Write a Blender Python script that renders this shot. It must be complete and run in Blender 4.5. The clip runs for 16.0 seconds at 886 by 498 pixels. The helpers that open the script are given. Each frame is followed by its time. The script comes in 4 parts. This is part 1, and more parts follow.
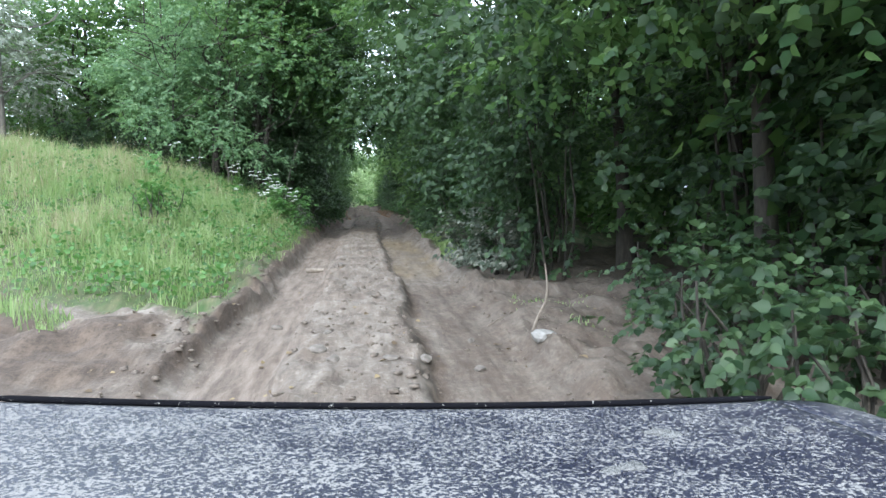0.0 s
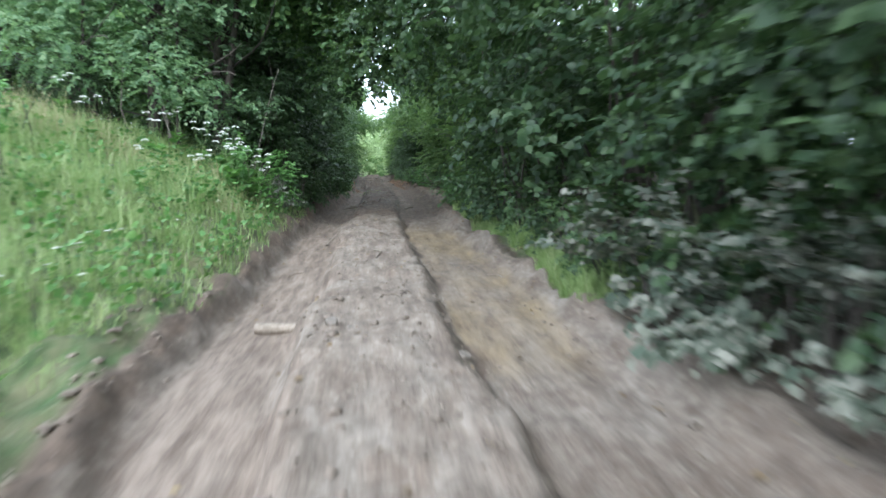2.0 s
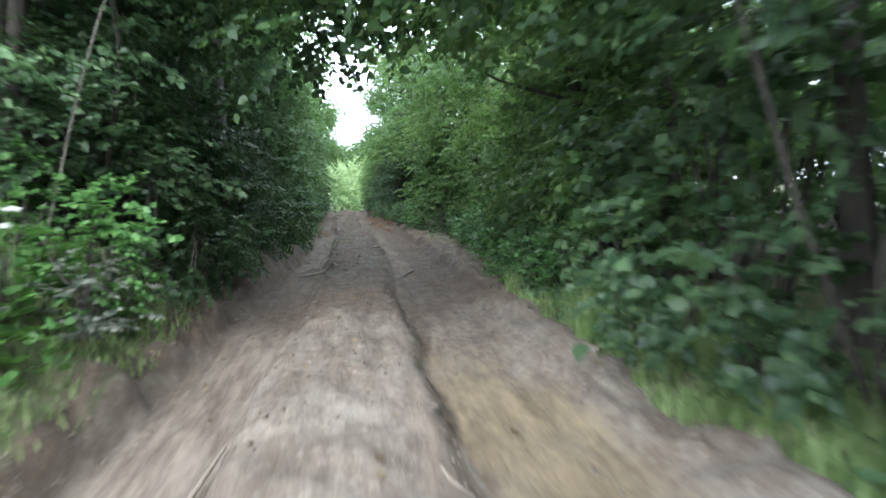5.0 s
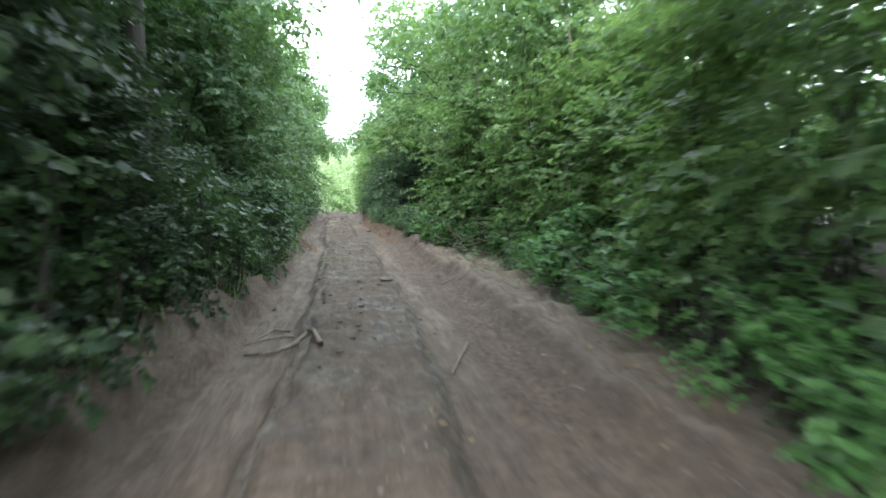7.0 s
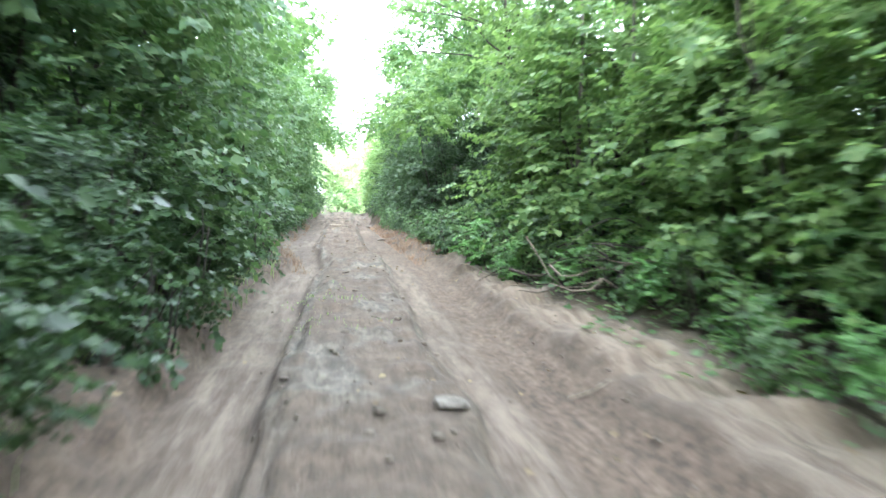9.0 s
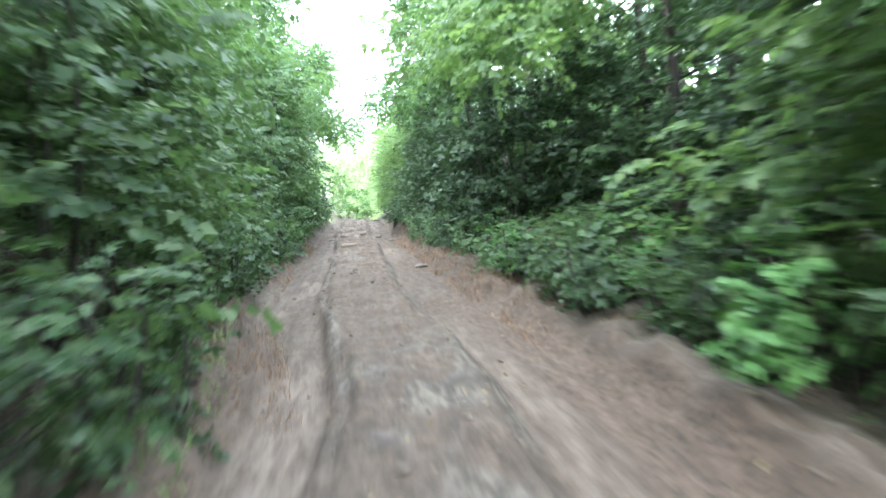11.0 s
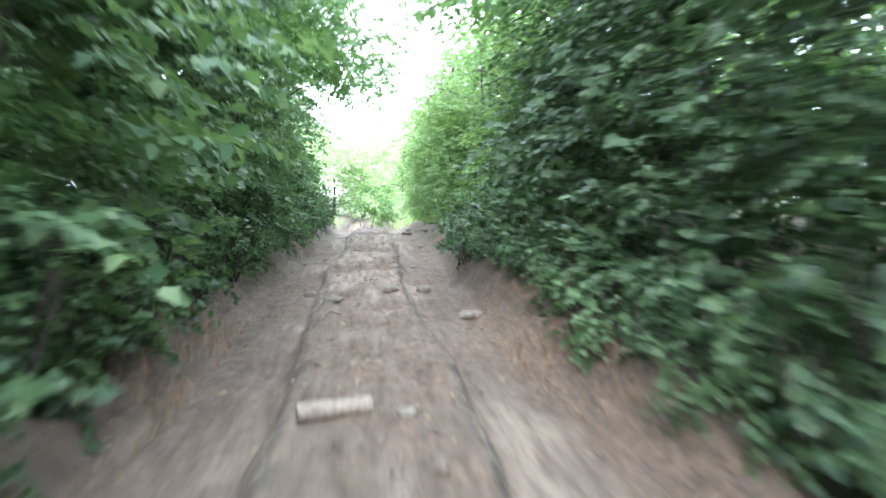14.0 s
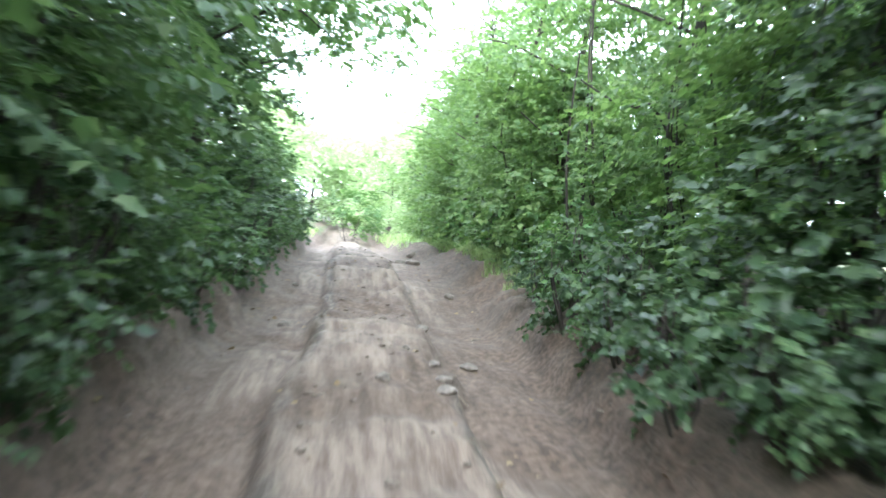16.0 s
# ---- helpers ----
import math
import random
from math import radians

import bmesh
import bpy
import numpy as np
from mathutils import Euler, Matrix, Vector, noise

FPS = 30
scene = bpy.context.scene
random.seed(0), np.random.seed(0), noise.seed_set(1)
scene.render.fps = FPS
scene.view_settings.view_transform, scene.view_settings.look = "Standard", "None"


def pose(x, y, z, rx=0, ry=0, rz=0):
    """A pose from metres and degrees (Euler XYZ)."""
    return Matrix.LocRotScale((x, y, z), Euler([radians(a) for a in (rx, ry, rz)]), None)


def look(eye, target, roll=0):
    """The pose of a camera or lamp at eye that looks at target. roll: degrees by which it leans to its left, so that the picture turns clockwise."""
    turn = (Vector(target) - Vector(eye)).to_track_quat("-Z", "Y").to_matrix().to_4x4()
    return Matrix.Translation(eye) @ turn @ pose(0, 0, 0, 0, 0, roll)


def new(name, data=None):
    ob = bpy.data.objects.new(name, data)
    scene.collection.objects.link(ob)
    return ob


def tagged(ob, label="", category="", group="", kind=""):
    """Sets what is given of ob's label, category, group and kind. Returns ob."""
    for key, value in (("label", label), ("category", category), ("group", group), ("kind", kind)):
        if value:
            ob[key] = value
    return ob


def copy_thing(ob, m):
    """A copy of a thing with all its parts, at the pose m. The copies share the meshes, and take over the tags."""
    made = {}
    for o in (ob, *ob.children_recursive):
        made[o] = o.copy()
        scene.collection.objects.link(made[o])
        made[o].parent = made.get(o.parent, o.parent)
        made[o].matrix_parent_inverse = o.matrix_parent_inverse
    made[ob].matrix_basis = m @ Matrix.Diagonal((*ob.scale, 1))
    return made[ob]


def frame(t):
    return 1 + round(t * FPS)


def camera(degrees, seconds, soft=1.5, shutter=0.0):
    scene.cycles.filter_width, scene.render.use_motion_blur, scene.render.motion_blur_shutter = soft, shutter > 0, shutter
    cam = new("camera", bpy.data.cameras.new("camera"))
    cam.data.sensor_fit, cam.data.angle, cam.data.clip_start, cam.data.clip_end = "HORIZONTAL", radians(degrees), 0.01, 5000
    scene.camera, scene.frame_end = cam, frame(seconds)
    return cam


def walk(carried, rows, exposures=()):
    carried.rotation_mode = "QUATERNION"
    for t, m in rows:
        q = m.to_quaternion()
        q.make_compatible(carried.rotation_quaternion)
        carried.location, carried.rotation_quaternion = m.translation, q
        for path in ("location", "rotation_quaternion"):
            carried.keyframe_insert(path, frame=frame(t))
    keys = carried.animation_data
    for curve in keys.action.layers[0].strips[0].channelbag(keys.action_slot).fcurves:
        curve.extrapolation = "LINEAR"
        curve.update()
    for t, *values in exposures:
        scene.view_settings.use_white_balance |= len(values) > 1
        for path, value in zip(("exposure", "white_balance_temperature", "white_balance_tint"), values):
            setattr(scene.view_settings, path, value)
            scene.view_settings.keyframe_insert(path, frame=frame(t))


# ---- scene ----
# ---------- camera ----------
cam = camera(68.0, 16.0, soft=1.5, shutter=0.85)
# seconds, eye, yaw, pitch, lean
PATH = [
    (0, (0.087, -3.802, 1.488), -6.93, -4.93, -0.94),
    (0.5, (0.046, -1.641, 1.431), -6.50, -6.01, -0.52),
    (1, (-0.107, 0.467, 1.414), -6.41, -4.15, 3.23),
    (1.5, (-0.132, 2.275, 1.373), -6.71, -4.96, 2.93),
    (2, (0.000, 4.010, 1.388), -6.03, -7.67, -1.48),
    (2.5, (-0.149, 5.648, 1.382), -6.21, -2.72, 0.73),
    (3, (-0.075, 7.142, 1.414), -7.35, -4.06, 0.36),
    (3.5, (0.003, 8.546, 1.413), -7.91, -3.53, -0.36),
    (4, (0.094, 9.917, 1.414), -7.47, -4.75, -3.36),
    (6.5, (-0.073, 17.455, 1.491), -9.93, -4.95, -0.45),
    (7, (0.018, 19.183, 1.465), -9.17, -4.91, -1.14),
    (7.5, (0.078, 20.951, 1.430), -8.44, -5.46, -1.18),
    (8, (0.081, 22.699, 1.381), -7.81, -6.06, -0.21),
    (8.5, (0.137, 24.302, 1.357), -8.49, -4.90, 0.15),
    (9, (0.108, 25.801, 1.357), -8.82, -4.56, 1.37),
    (11.5, (0.021, 35.757, 1.517), -7.51, -5.48, -4.69),
    (12, (0.089, 38.339, 1.476), -7.43, -5.78, -4.27),
    (12.5, (0.163, 40.999, 1.418), -6.46, -5.73, -4.74),
    (13, (0.185, 43.480, 1.381), -6.00, -5.91, -4.80),
    (13.5, (0.127, 45.933, 1.360), -6.36, -4.09, -2.48),
    (14, (0.077, 48.139, 1.376), -6.49, -4.75, -0.01),
    (14.5, (-0.044, 50.333, 1.372), -5.89, -3.49, 3.21),
    (15, (-0.140, 52.333, 1.376), -6.02, -4.53, 4.58),
    (15.5, (-0.274, 54.194, 1.351), -5.70, -3.43, 5.85),
    (16, (-0.288, 55.550, 1.391), -8.70, -3.56, 4.95),
]


def aim(eye, yaw, pitch, lean):
    a, b = radians(yaw), radians(pitch)
    way = Vector((-math.sin(a) * math.cos(b), math.cos(a) * math.cos(b), math.sin(b)))
    return look(eye, Vector(eye) + way, lean)


ROWS = [(t, aim(e, a, b, c)) for t, e, a, b, c in PATH]
ROWS.insert(1, (0.034, ROWS[0][1]))
ROWS.append((16.25, aim((-0.30, 56.23, 1.40), -10.1, -3.6, 4.5)))
LIGHT = [
    (0, 1.4, 5550, 7), (1, 1.45, 5550, 7), (2, 1.5, 5550, 7), (2.5, 1.7, 5550, 7), (4, 1.95, 5550, 7),
    (6.5, 2.15, 5750, 6), (7, 2.4, 5750, 6), (7.5, 2.75, 5750, 5), (8, 3.05, 5750, 6), (8.5, 3.35, 5750, 6), (9, 3.45, 5650, 7),
    (11.5, 3.05, 5500, 8), (12, 3.1, 5450, 8), (12.5, 3.0, 5450, 8), (13.5, 3.0, 5450, 8), (14, 3.0, 5500, 8), (14.5, 3.0, 5550, 8), (15, 3.0, 5550, 8), (16, 2.9, 5550, 8),
]
walk(cam, ROWS, LIGHT)

# ---------- light: overcast day ----------
world = bpy.data.worlds.new("overcast_sky")
scene.world = world
world.use_nodes = True
wt = world.node_tree
wt.nodes.clear()
wo = wt.nodes.new("ShaderNodeOutputWorld")
wb = wt.nodes.new("ShaderNodeBackground")
ws = wt.nodes.new("ShaderNodeTexSky")
ws.sky_type, ws.sun_disc = "NISHITA", False
ws.sun_elevation, ws.sun_rotation = radians(41), radians(194)
ws.dust_density, ws.air_density, ws.ozone_density = 4.0, 1.0, 1.0
wm = wt.nodes.new("ShaderNodeMixRGB")
wm.inputs[0].default_value = 0.75
wm.inputs[2].default_value = (13.0, 13.4, 13.8, 1)
wt.links.new(ws.outputs[0], wm.inputs[1])
wt.links.new(wm.outputs[0], wb.inputs[0])
wb.inputs[1].default_value = 0.12
wt.links.new(wb.outputs[0], wo.inputs[0])
sun = new("sun", bpy.data.lights.new("sun", "SUN"))
sun.data.energy, sun.data.angle, sun.data.color = 1.5, radians(40), (1, 0.96, 0.9)
sun.matrix_world = look((-6.3, -25.2, 23), (0, 0, 0))

# ---------- materials ----------


def material(name):
    m = bpy.data.materials.new(name)
    m.use_nodes = True
    m.node_tree.nodes.clear()
    n = m.node_tree.nodes
    out = n.new("ShaderNodeOutputMaterial")
    return m, m.node_tree, out


def node(tree, kind, **kw):
    n = tree.nodes.new(kind)
    for k, v in kw.items():
        n.inputs[k].default_value = v
    return n


def ramp(tree, source, stops):
    r = tree.nodes.new("ShaderNodeValToRGB")
    e = r.color_ramp.elements
    while len(e) < len(stops):
        e.new(0.5)
    for el, (p, c) in zip(e, stops):
        el.position, el.color = p, (*c, 1)
    tree.links.new(source, r.inputs[0])
    return r.outputs[0]


def mix(tree, fac, a, b, mode="MIX"):
    m = tree.nodes.new("ShaderNodeMixRGB")
    m.blend_type = mode
    for i, v in enumerate((fac, a, b)):
        if isinstance(v, (int, float)):
            m.inputs[i].default_value = v if i == 0 else (v, v, v, 1)
        elif isinstance(v, tuple):
            m.inputs[i].default_value = (*v, 1)
        else:
            tree.links.new(v, m.inputs[i])
    return m.outputs[0]


def noise_tex(tree, scale, detail=4.0, rough=0.6, stretch=None):
    tc = tree.nodes.new("ShaderNodeTexCoord")
    n = node(tree, "ShaderNodeTexNoise", Scale=scale, Detail=detail, Roughness=rough)
    src = tc.outputs["Object"]
    if stretch:
        mp = tree.nodes.new("ShaderNodeMapping")
        mp.inputs["Scale"].default_value = stretch
        tree.links.new(src, mp.inputs[0])
        src = mp.outputs[0]
    tree.links.new(src, n.inputs[0])
    return n.outputs[0]


def leaf_material(name, dark, mid, light, through_col, share=0.35, gloss=0.42):
    """A leaf: varied from leaf to leaf, lets some light through."""
    m, t, out = material(name)
    geo = t.nodes.new("ShaderNodeNewGeometry")
    col = ramp(t, geo.outputs["Random Per Island"], [(0.0, dark), (0.55, mid), (1.0, light)])
    info = t.nodes.new("ShaderNodeObjectInfo")
    hue = node(t, "ShaderNodeHueSaturation")
    mr = node(t, "ShaderNodeMapRange")
    mr.inputs["To Min"].default_value, mr.inputs["To Max"].default_value = 0.82, 1.15
    t.links.new(info.outputs["Random"], mr.inputs[0])
    t.links.new(mr.outputs[0], hue.inputs["Value"])
    t.links.new(col, hue.inputs["Color"])
    p = node(t, "ShaderNodeBsdfPrincipled", Roughness=gloss)
    p.inputs["Specular IOR Level"].default_value = 0.3
    t.links.new(hue.outputs[0], p.inputs["Base Color"])
    tr = t.nodes.new("ShaderNodeBsdfTranslucent")
    t.links.new(mix(t, 0.6, hue.outputs[0], through_col), tr.inputs[0])
    ms = t.nodes.new("ShaderNodeMixShader")
    ms.inputs[0].default_value = share
    t.links.new(p.outputs[0], ms.inputs[1])
    t.links.new(tr.outputs[0], ms.inputs[2])
    t.links.new(ms.outputs[0], out.inputs[0])
    return m


LEAF = leaf_material("hazel_leaf", (0.036, 0.076, 0.038), (0.078, 0.138, 0.062), (0.15, 0.21, 0.10), (0.19, 0.31, 0.07), 0.42, 0.46)
# darker hazel green with the shade of the track's sides mixed into it
LEAF_SHADED = leaf_material("hazel_leaf_painted_shade", (0.020, 0.042, 0.021), (0.042, 0.077, 0.034), (0.082, 0.130, 0.058), (0.11, 0.19, 0.05), 0.35, 0.42)
# yellower hazel green, brightened in colour to look lit from the sky gap
LEAF_LIT = leaf_material("hazel_leaf_painted_lit", (0.052, 0.105, 0.044), (0.110, 0.185, 0.070), (0.20, 0.28, 0.115), (0.27, 0.42, 0.09), 0.5, 0.46)
LEAF_TREE = leaf_material("tree_leaf", (0.036, 0.080, 0.034), (0.076, 0.145, 0.054), (0.145, 0.225, 0.08), (0.20, 0.33, 0.07), 0.45, 0.46)
LEAF_PALE = leaf_material("willow_leaf", (0.15, 0.175, 0.14), (0.25, 0.28, 0.22), (0.35, 0.385, 0.305), (0.20, 0.25, 0.12))
LEAF_DUST = leaf_material("dusty_leaf", (0.05, 0.07, 0.05), (0.115, 0.13, 0.10), (0.23, 0.23, 0.19), (0.15, 0.2, 0.08), 0.2, 0.8)
LEAF_HERB = leaf_material("herb_leaf", (0.06, 0.14, 0.045), (0.10, 0.22, 0.06), (0.16, 0.29, 0.09), (0.16, 0.32, 0.05), 0.35)
GRASS = leaf_material("grass_blade", (0.14, 0.215, 0.075), (0.235, 0.33, 0.125), (0.38, 0.43, 0.22), (0.33, 0.46, 0.15), 0.45, 0.5)
RUST = leaf_material("rusty_dry_blade", (0.17, 0.10, 0.065), (0.28, 0.18, 0.12), (0.40, 0.28, 0.19), (0.25, 0.15, 0.07), 0.2, 0.8)
STRAW = leaf_material("straw_blade", (0.25, 0.24, 0.12), (0.38, 0.35, 0.2), (0.48, 0.42, 0.28), (0.3, 0.3, 0.12), 0.25, 0.7)


def plain(name, a, b, scale, rough=0.8, bump=0.3, stretch=None, dist=0.02):
    m, t, out = material(name)
    p = node(t, "ShaderNodeBsdfPrincipled", Roughness=rough)
    n1 = noise_tex(t, scale, 5, 0.65, stretch)
    n2 = noise_tex(t, scale * 0.17, 3)
    c = mix(t, ramp(t, n1, [(0.32, (0, 0, 0)), (0.68, (1, 1, 1))]), a, b)
    c = mix(t, 0.35, c, ramp(t, n2, [(0.3, (0.35, 0.35, 0.35)), (0.7, (1, 1, 1))]), "MULTIPLY")
    t.links.new(c, p.inputs["Base Color"])
    bp = node(t, "ShaderNodeBump", Strength=bump, Distance=dist)
    t.links.new(n1, bp.inputs["Height"])
    t.links.new(bp.outputs[0], p.inputs["Normal"])
    t.links.new(p.outputs[0], out.inputs[0])
    return m


BARK = plain("dark_bark", (0.022, 0.019, 0.015), (0.072, 0.061, 0.047), 18, 0.9, 0.8, (1, 1, 0.25))
LEAF_MAPLE = leaf_material("maple_leaf", (0.058, 0.112, 0.060), (0.125, 0.210, 0.108), (0.23, 0.325, 0.17), (0.25, 0.41, 0.14), 0.48, 0.6)
BARK_PALE = plain("grey_bark", (0.09, 0.082, 0.070), (0.20, 0.18, 0.15), 22, 0.9, 0.6, (1, 1, 0.3))
WOOD = plain("bleached_wood", (0.15, 0.122, 0.094), (0.30, 0.255, 0.205), 25, 0.85, 0.5)
STONE = plain("dusty_stone", (0.11, 0.095, 0.08), (0.235, 0.205, 0.175), 14, 0.9, 0.6)
CLOD = plain("earth_clod", (0.10, 0.08, 0.062), (0.225, 0.185, 0.15), 20, 0.95, 0.8)
PETAL = plain("white_petals", (0.62, 0.64, 0.58), (0.85, 0.86, 0.82), 60, 0.7, 0.2)
STEM = plain("green_stem", (0.06, 0.12, 0.03), (0.13, 0.2, 0.06), 30, 0.6, 0.2)


MUD = plain("dried_mud", (0.11, 0.11, 0.11), (0.27, 0.265, 0.25), 130, 0.95, 0.8)
RUBBER = plain("muddy_rubber", (0.008, 0.008, 0.011), (0.018, 0.018, 0.022), 40, 0.9, 0.2)
RUBBER.node_tree.nodes["Principled BSDF"].inputs["Specular IOR Level"].default_value = 0.15
RUBBER_FLECKED = plain("mud_flecked_rubber", (0.006, 0.006, 0.008), (0.36, 0.35, 0.32), 90, 0.9, 0.2)
RUBBER_FLECKED.node_tree.nodes["Principled BSDF"].inputs["Specular IOR Level"].default_value = 0.08
RUBBER_FLECKED.node_tree.nodes["Color Ramp"].color_ramp.elements[0].position = 0.64
LITTER = leaf_material("dry_leaf", (0.09, 0.065, 0.04), (0.18, 0.13, 0.075), (0.28, 0.22, 0.12), (0.2, 0.14, 0.05), 0.1, 0.8)
# far leaves paled: the glare at the wood's end sits in their colour
LEAF_GLARE = leaf_material("leaf_painted_glare", (0.17, 0.25, 0.11), (0.27, 0.36, 0.17), (0.38, 0.45, 0.26), (0.45, 0.60, 0.25), 0.5)


def paint_material():
    """Dark blue lacquer under a crust of pale splashes, thicker towards one side."""
    m, t, out = material("muddy_paint")
    p = node(t, "ShaderNodeBsdfPrincipled", Roughness=0.22)
    tc = t.nodes.new("ShaderNodeTexCoord")
    spots = noise_tex(t, 120, 3, 0.5)
    fine = noise_tex(t, 240, 2, 0.5)
    patch = noise_tex(t, 9, 4, 0.6)
    sepx = t.nodes.new("ShaderNodeSeparateXYZ")
    t.links.new(tc.outputs["Object"], sepx.inputs[0])

    def math_node(op, a, b):
        k = t.nodes.new("ShaderNodeMath")
        k.operation = op
        for i, v in enumerate((a, b)):
            if isinstance(v, float):
                k.inputs[i].default_value = v
            else:
                t.links.new(v, k.inputs[i])
        return k.outputs[0]

    v = math_node("ADD", math_node("MULTIPLY", spots, 0.66), math_node("MULTIPLY", fine, 0.34))
    v = math_node("ADD", v, math_node("MULTIPLY", patch, 0.22))
    v = math_node("SUBTRACT", v, math_node("MULTIPLY", sepx.outputs[0], 0.05))
    mask = ramp(t, v, [(0.605, (0, 0, 0)), (0.655, (1, 1, 1))])
    # patches of blue-grey put the sky's reflection into the lacquer colour
    painted_sheen = ramp(t, patch, [(0.3, (0.0, 0.0, 0.0)), (0.7, (0.35, 0.35, 0.35))])
    base = mix(t, painted_sheen, (0.018, 0.019, 0.034), (0.075, 0.079, 0.10))
    c = mix(t, mask, base, mix(t, fine, (0.165, 0.160, 0.155), (0.265, 0.255, 0.245)))
    t.links.new(c, p.inputs["Base Color"])
    p.inputs["Specular IOR Level"].default_value = 0.3
    t.links.new(mix(t, mask, 0.35, 0.95), p.inputs["Roughness"])
    b = node(t, "ShaderNodeBump", Strength=0.6, Distance=0.003)
    t.links.new(mask, b.inputs["Height"])
    t.links.new(b.outputs[0], p.inputs["Normal"])
    t.links.new(p.outputs[0], out.inputs[0])
    return m


PAINT = paint_material()


def ground_material():
    """Bare earth with ruts, loam banks, leaf litter and turf, told apart by the sheet's own cover values."""
    m, t, out = material("earth")
    p = node(t, "ShaderNodeBsdfPrincipled", Roughness=0.93)
    a = t.nodes.new("ShaderNodeAttribute")
    a.attribute_name = "cover"
    sep = t.nodes.new("ShaderNodeSeparateColor")
    t.links.new(a.outputs["Color"], sep.inputs[0])
    fine = noise_tex(t, 38, 6, 0.7)
    mid = noise_tex(t, 5.0, 6, 0.65, (1.3, 0.5, 1))
    along = noise_tex(t, 4.2, 7, 0.66, (1.5, 0.42, 1))
    big = noise_tex(t, 0.55, 4, 0.6)
    dust = mix(t, ramp(t, fine, [(0.3, (0, 0, 0)), (0.7, (1, 1, 1))]), (0.132, 0.108, 0.085), (0.262, 0.224, 0.184))
    dust = mix(t, ramp(t, along, [(0.44, (0, 0, 0)), (0.70, (0.5, 0.5, 0.5))]), dust, (0.109, 0.078, 0.061))
    dust = mix(t, ramp(t, big, [(0.40, (0, 0, 0)), (0.66, (0.55, 0.55, 0.55))]), dust, (0.300, 0.264, 0.222))
    ochre = mix(t, ramp(t, mid, [(0.35, (0, 0, 0)), (0.65, (1, 1, 1))]), (0.150, 0.112, 0.066), (0.235, 0.182, 0.112))
    loam = mix(t, ramp(t, fine, [(0.3, (0, 0, 0)), (0.7, (1, 1, 1))]), (0.048, 0.035, 0.025), (0.125, 0.092, 0.067))
    loam = mix(t, ramp(t, noise_tex(t, 7.0, 4, 0.6), [(0.48, (0, 0, 0)), (0.60, (0.5, 0.5, 0.5))]), loam, (0.155, 0.115, 0.084))
    litter = mix(t, ramp(t, fine, [(0.35, (0, 0, 0)), (0.62, (1, 1, 1))]), (0.025, 0.022, 0.014), (0.104, 0.080, 0.053))
    turf = mix(t, ramp(t, mid, [(0.35, (0, 0, 0)), (0.62, (1, 1, 1))]), (0.05, 0.09, 0.025), (0.12, 0.12, 0.06))

    def edge(channel, lo=0.38, hi=0.62):
        s = t.nodes.new("ShaderNodeMath")
        s.operation = "MULTIPLY_ADD"
        t.links.new(mid, s.inputs[0])
        s.inputs[1].default_value = 0.5
        t.links.new(channel, s.inputs[2])
        u = t.nodes.new("ShaderNodeMath")
        u.operation = "SUBTRACT"
        t.links.new(s.outputs[0], u.inputs[0])
        u.inputs[1].default_value = 0.25
        return ramp(t, u.outputs[0], [(lo, (0, 0, 0)), (hi, (1, 1, 1))])

    crumbs = noise_tex(t, 17, 3, 0.5)
    mottle = noise_tex(t, 2.3, 6, 0.7, (1.3, 0.5, 1))
    rubble = noise_tex(t, 8.5, 4, 0.6, (1, 0.7, 1))
    dust = mix(t, ramp(t, mottle, [(0.40, (0, 0, 0)), (0.62, (0.8, 0.8, 0.8))]), dust, (0.125, 0.092, 0.068))
    dust = mix(t, ramp(t, crumbs, [(0.58, (0, 0, 0)), (0.68, (0.45, 0.45, 0.45))]), dust, (0.34, 0.30, 0.25))
    dust = mix(t, ramp(t, rubble, [(0.50, (0, 0, 0)), (0.62, (0.42, 0.42, 0.42))]), dust, (0.105, 0.082, 0.064))
    dust = mix(t, ramp(t, rubble, [(0.34, (0.35, 0.35, 0.35)), (0.44, (0, 0, 0))]), dust, (0.28, 0.25, 0.215))
    c = mix(t, edge(sep.outputs[1]), litter, turf)
    c = mix(t, edge(sep.outputs[0]), c, dust)
    c = mix(t, edge(sep.outputs[2], 0.5, 0.95), c, ochre)
    c = mix(t, edge(a.outputs["Alpha"], 0.45, 0.8), c, loam)
    a2 = t.nodes.new("ShaderNodeAttribute")
    a2.attribute_name = "soil"
    soil = t.nodes.new("ShaderNodeSeparateColor")
    t.links.new(a2.outputs["Color"], soil.inputs[0])
    streak = noise_tex(t, 3.0, 6, 0.65, (3.2, 0.45, 1))
    packed = mix(t, ramp(t, streak, [(0.35, (0, 0, 0)), (0.65, (1, 1, 1))]), (0.135, 0.101, 0.076), (0.208, 0.164, 0.130))
    turned = mix(t, ramp(t, crumbs, [(0.38, (0, 0, 0)), (0.62, (1, 1, 1))]), (0.062, 0.043, 0.030), (0.138, 0.098, 0.070))
    wet = mix(t, ramp(t, noise_tex(t, 9.0, 4, 0.6, (1.4, 0.6, 1)), [(0.45, (0, 0, 0)), (0.62, (1, 1, 1))]), (0.052, 0.042, 0.030), (0.172, 0.143, 0.112))
    c = mix(t, edge(soil.outputs[0], 0.1, 1.05), c, packed)
    c = mix(t, edge(soil.outputs[1], 0.1, 1.05), c, turned)
    damp = edge(soil.outputs[2], 0.15, 1.1)
    c = mix(t, damp, c, wet)
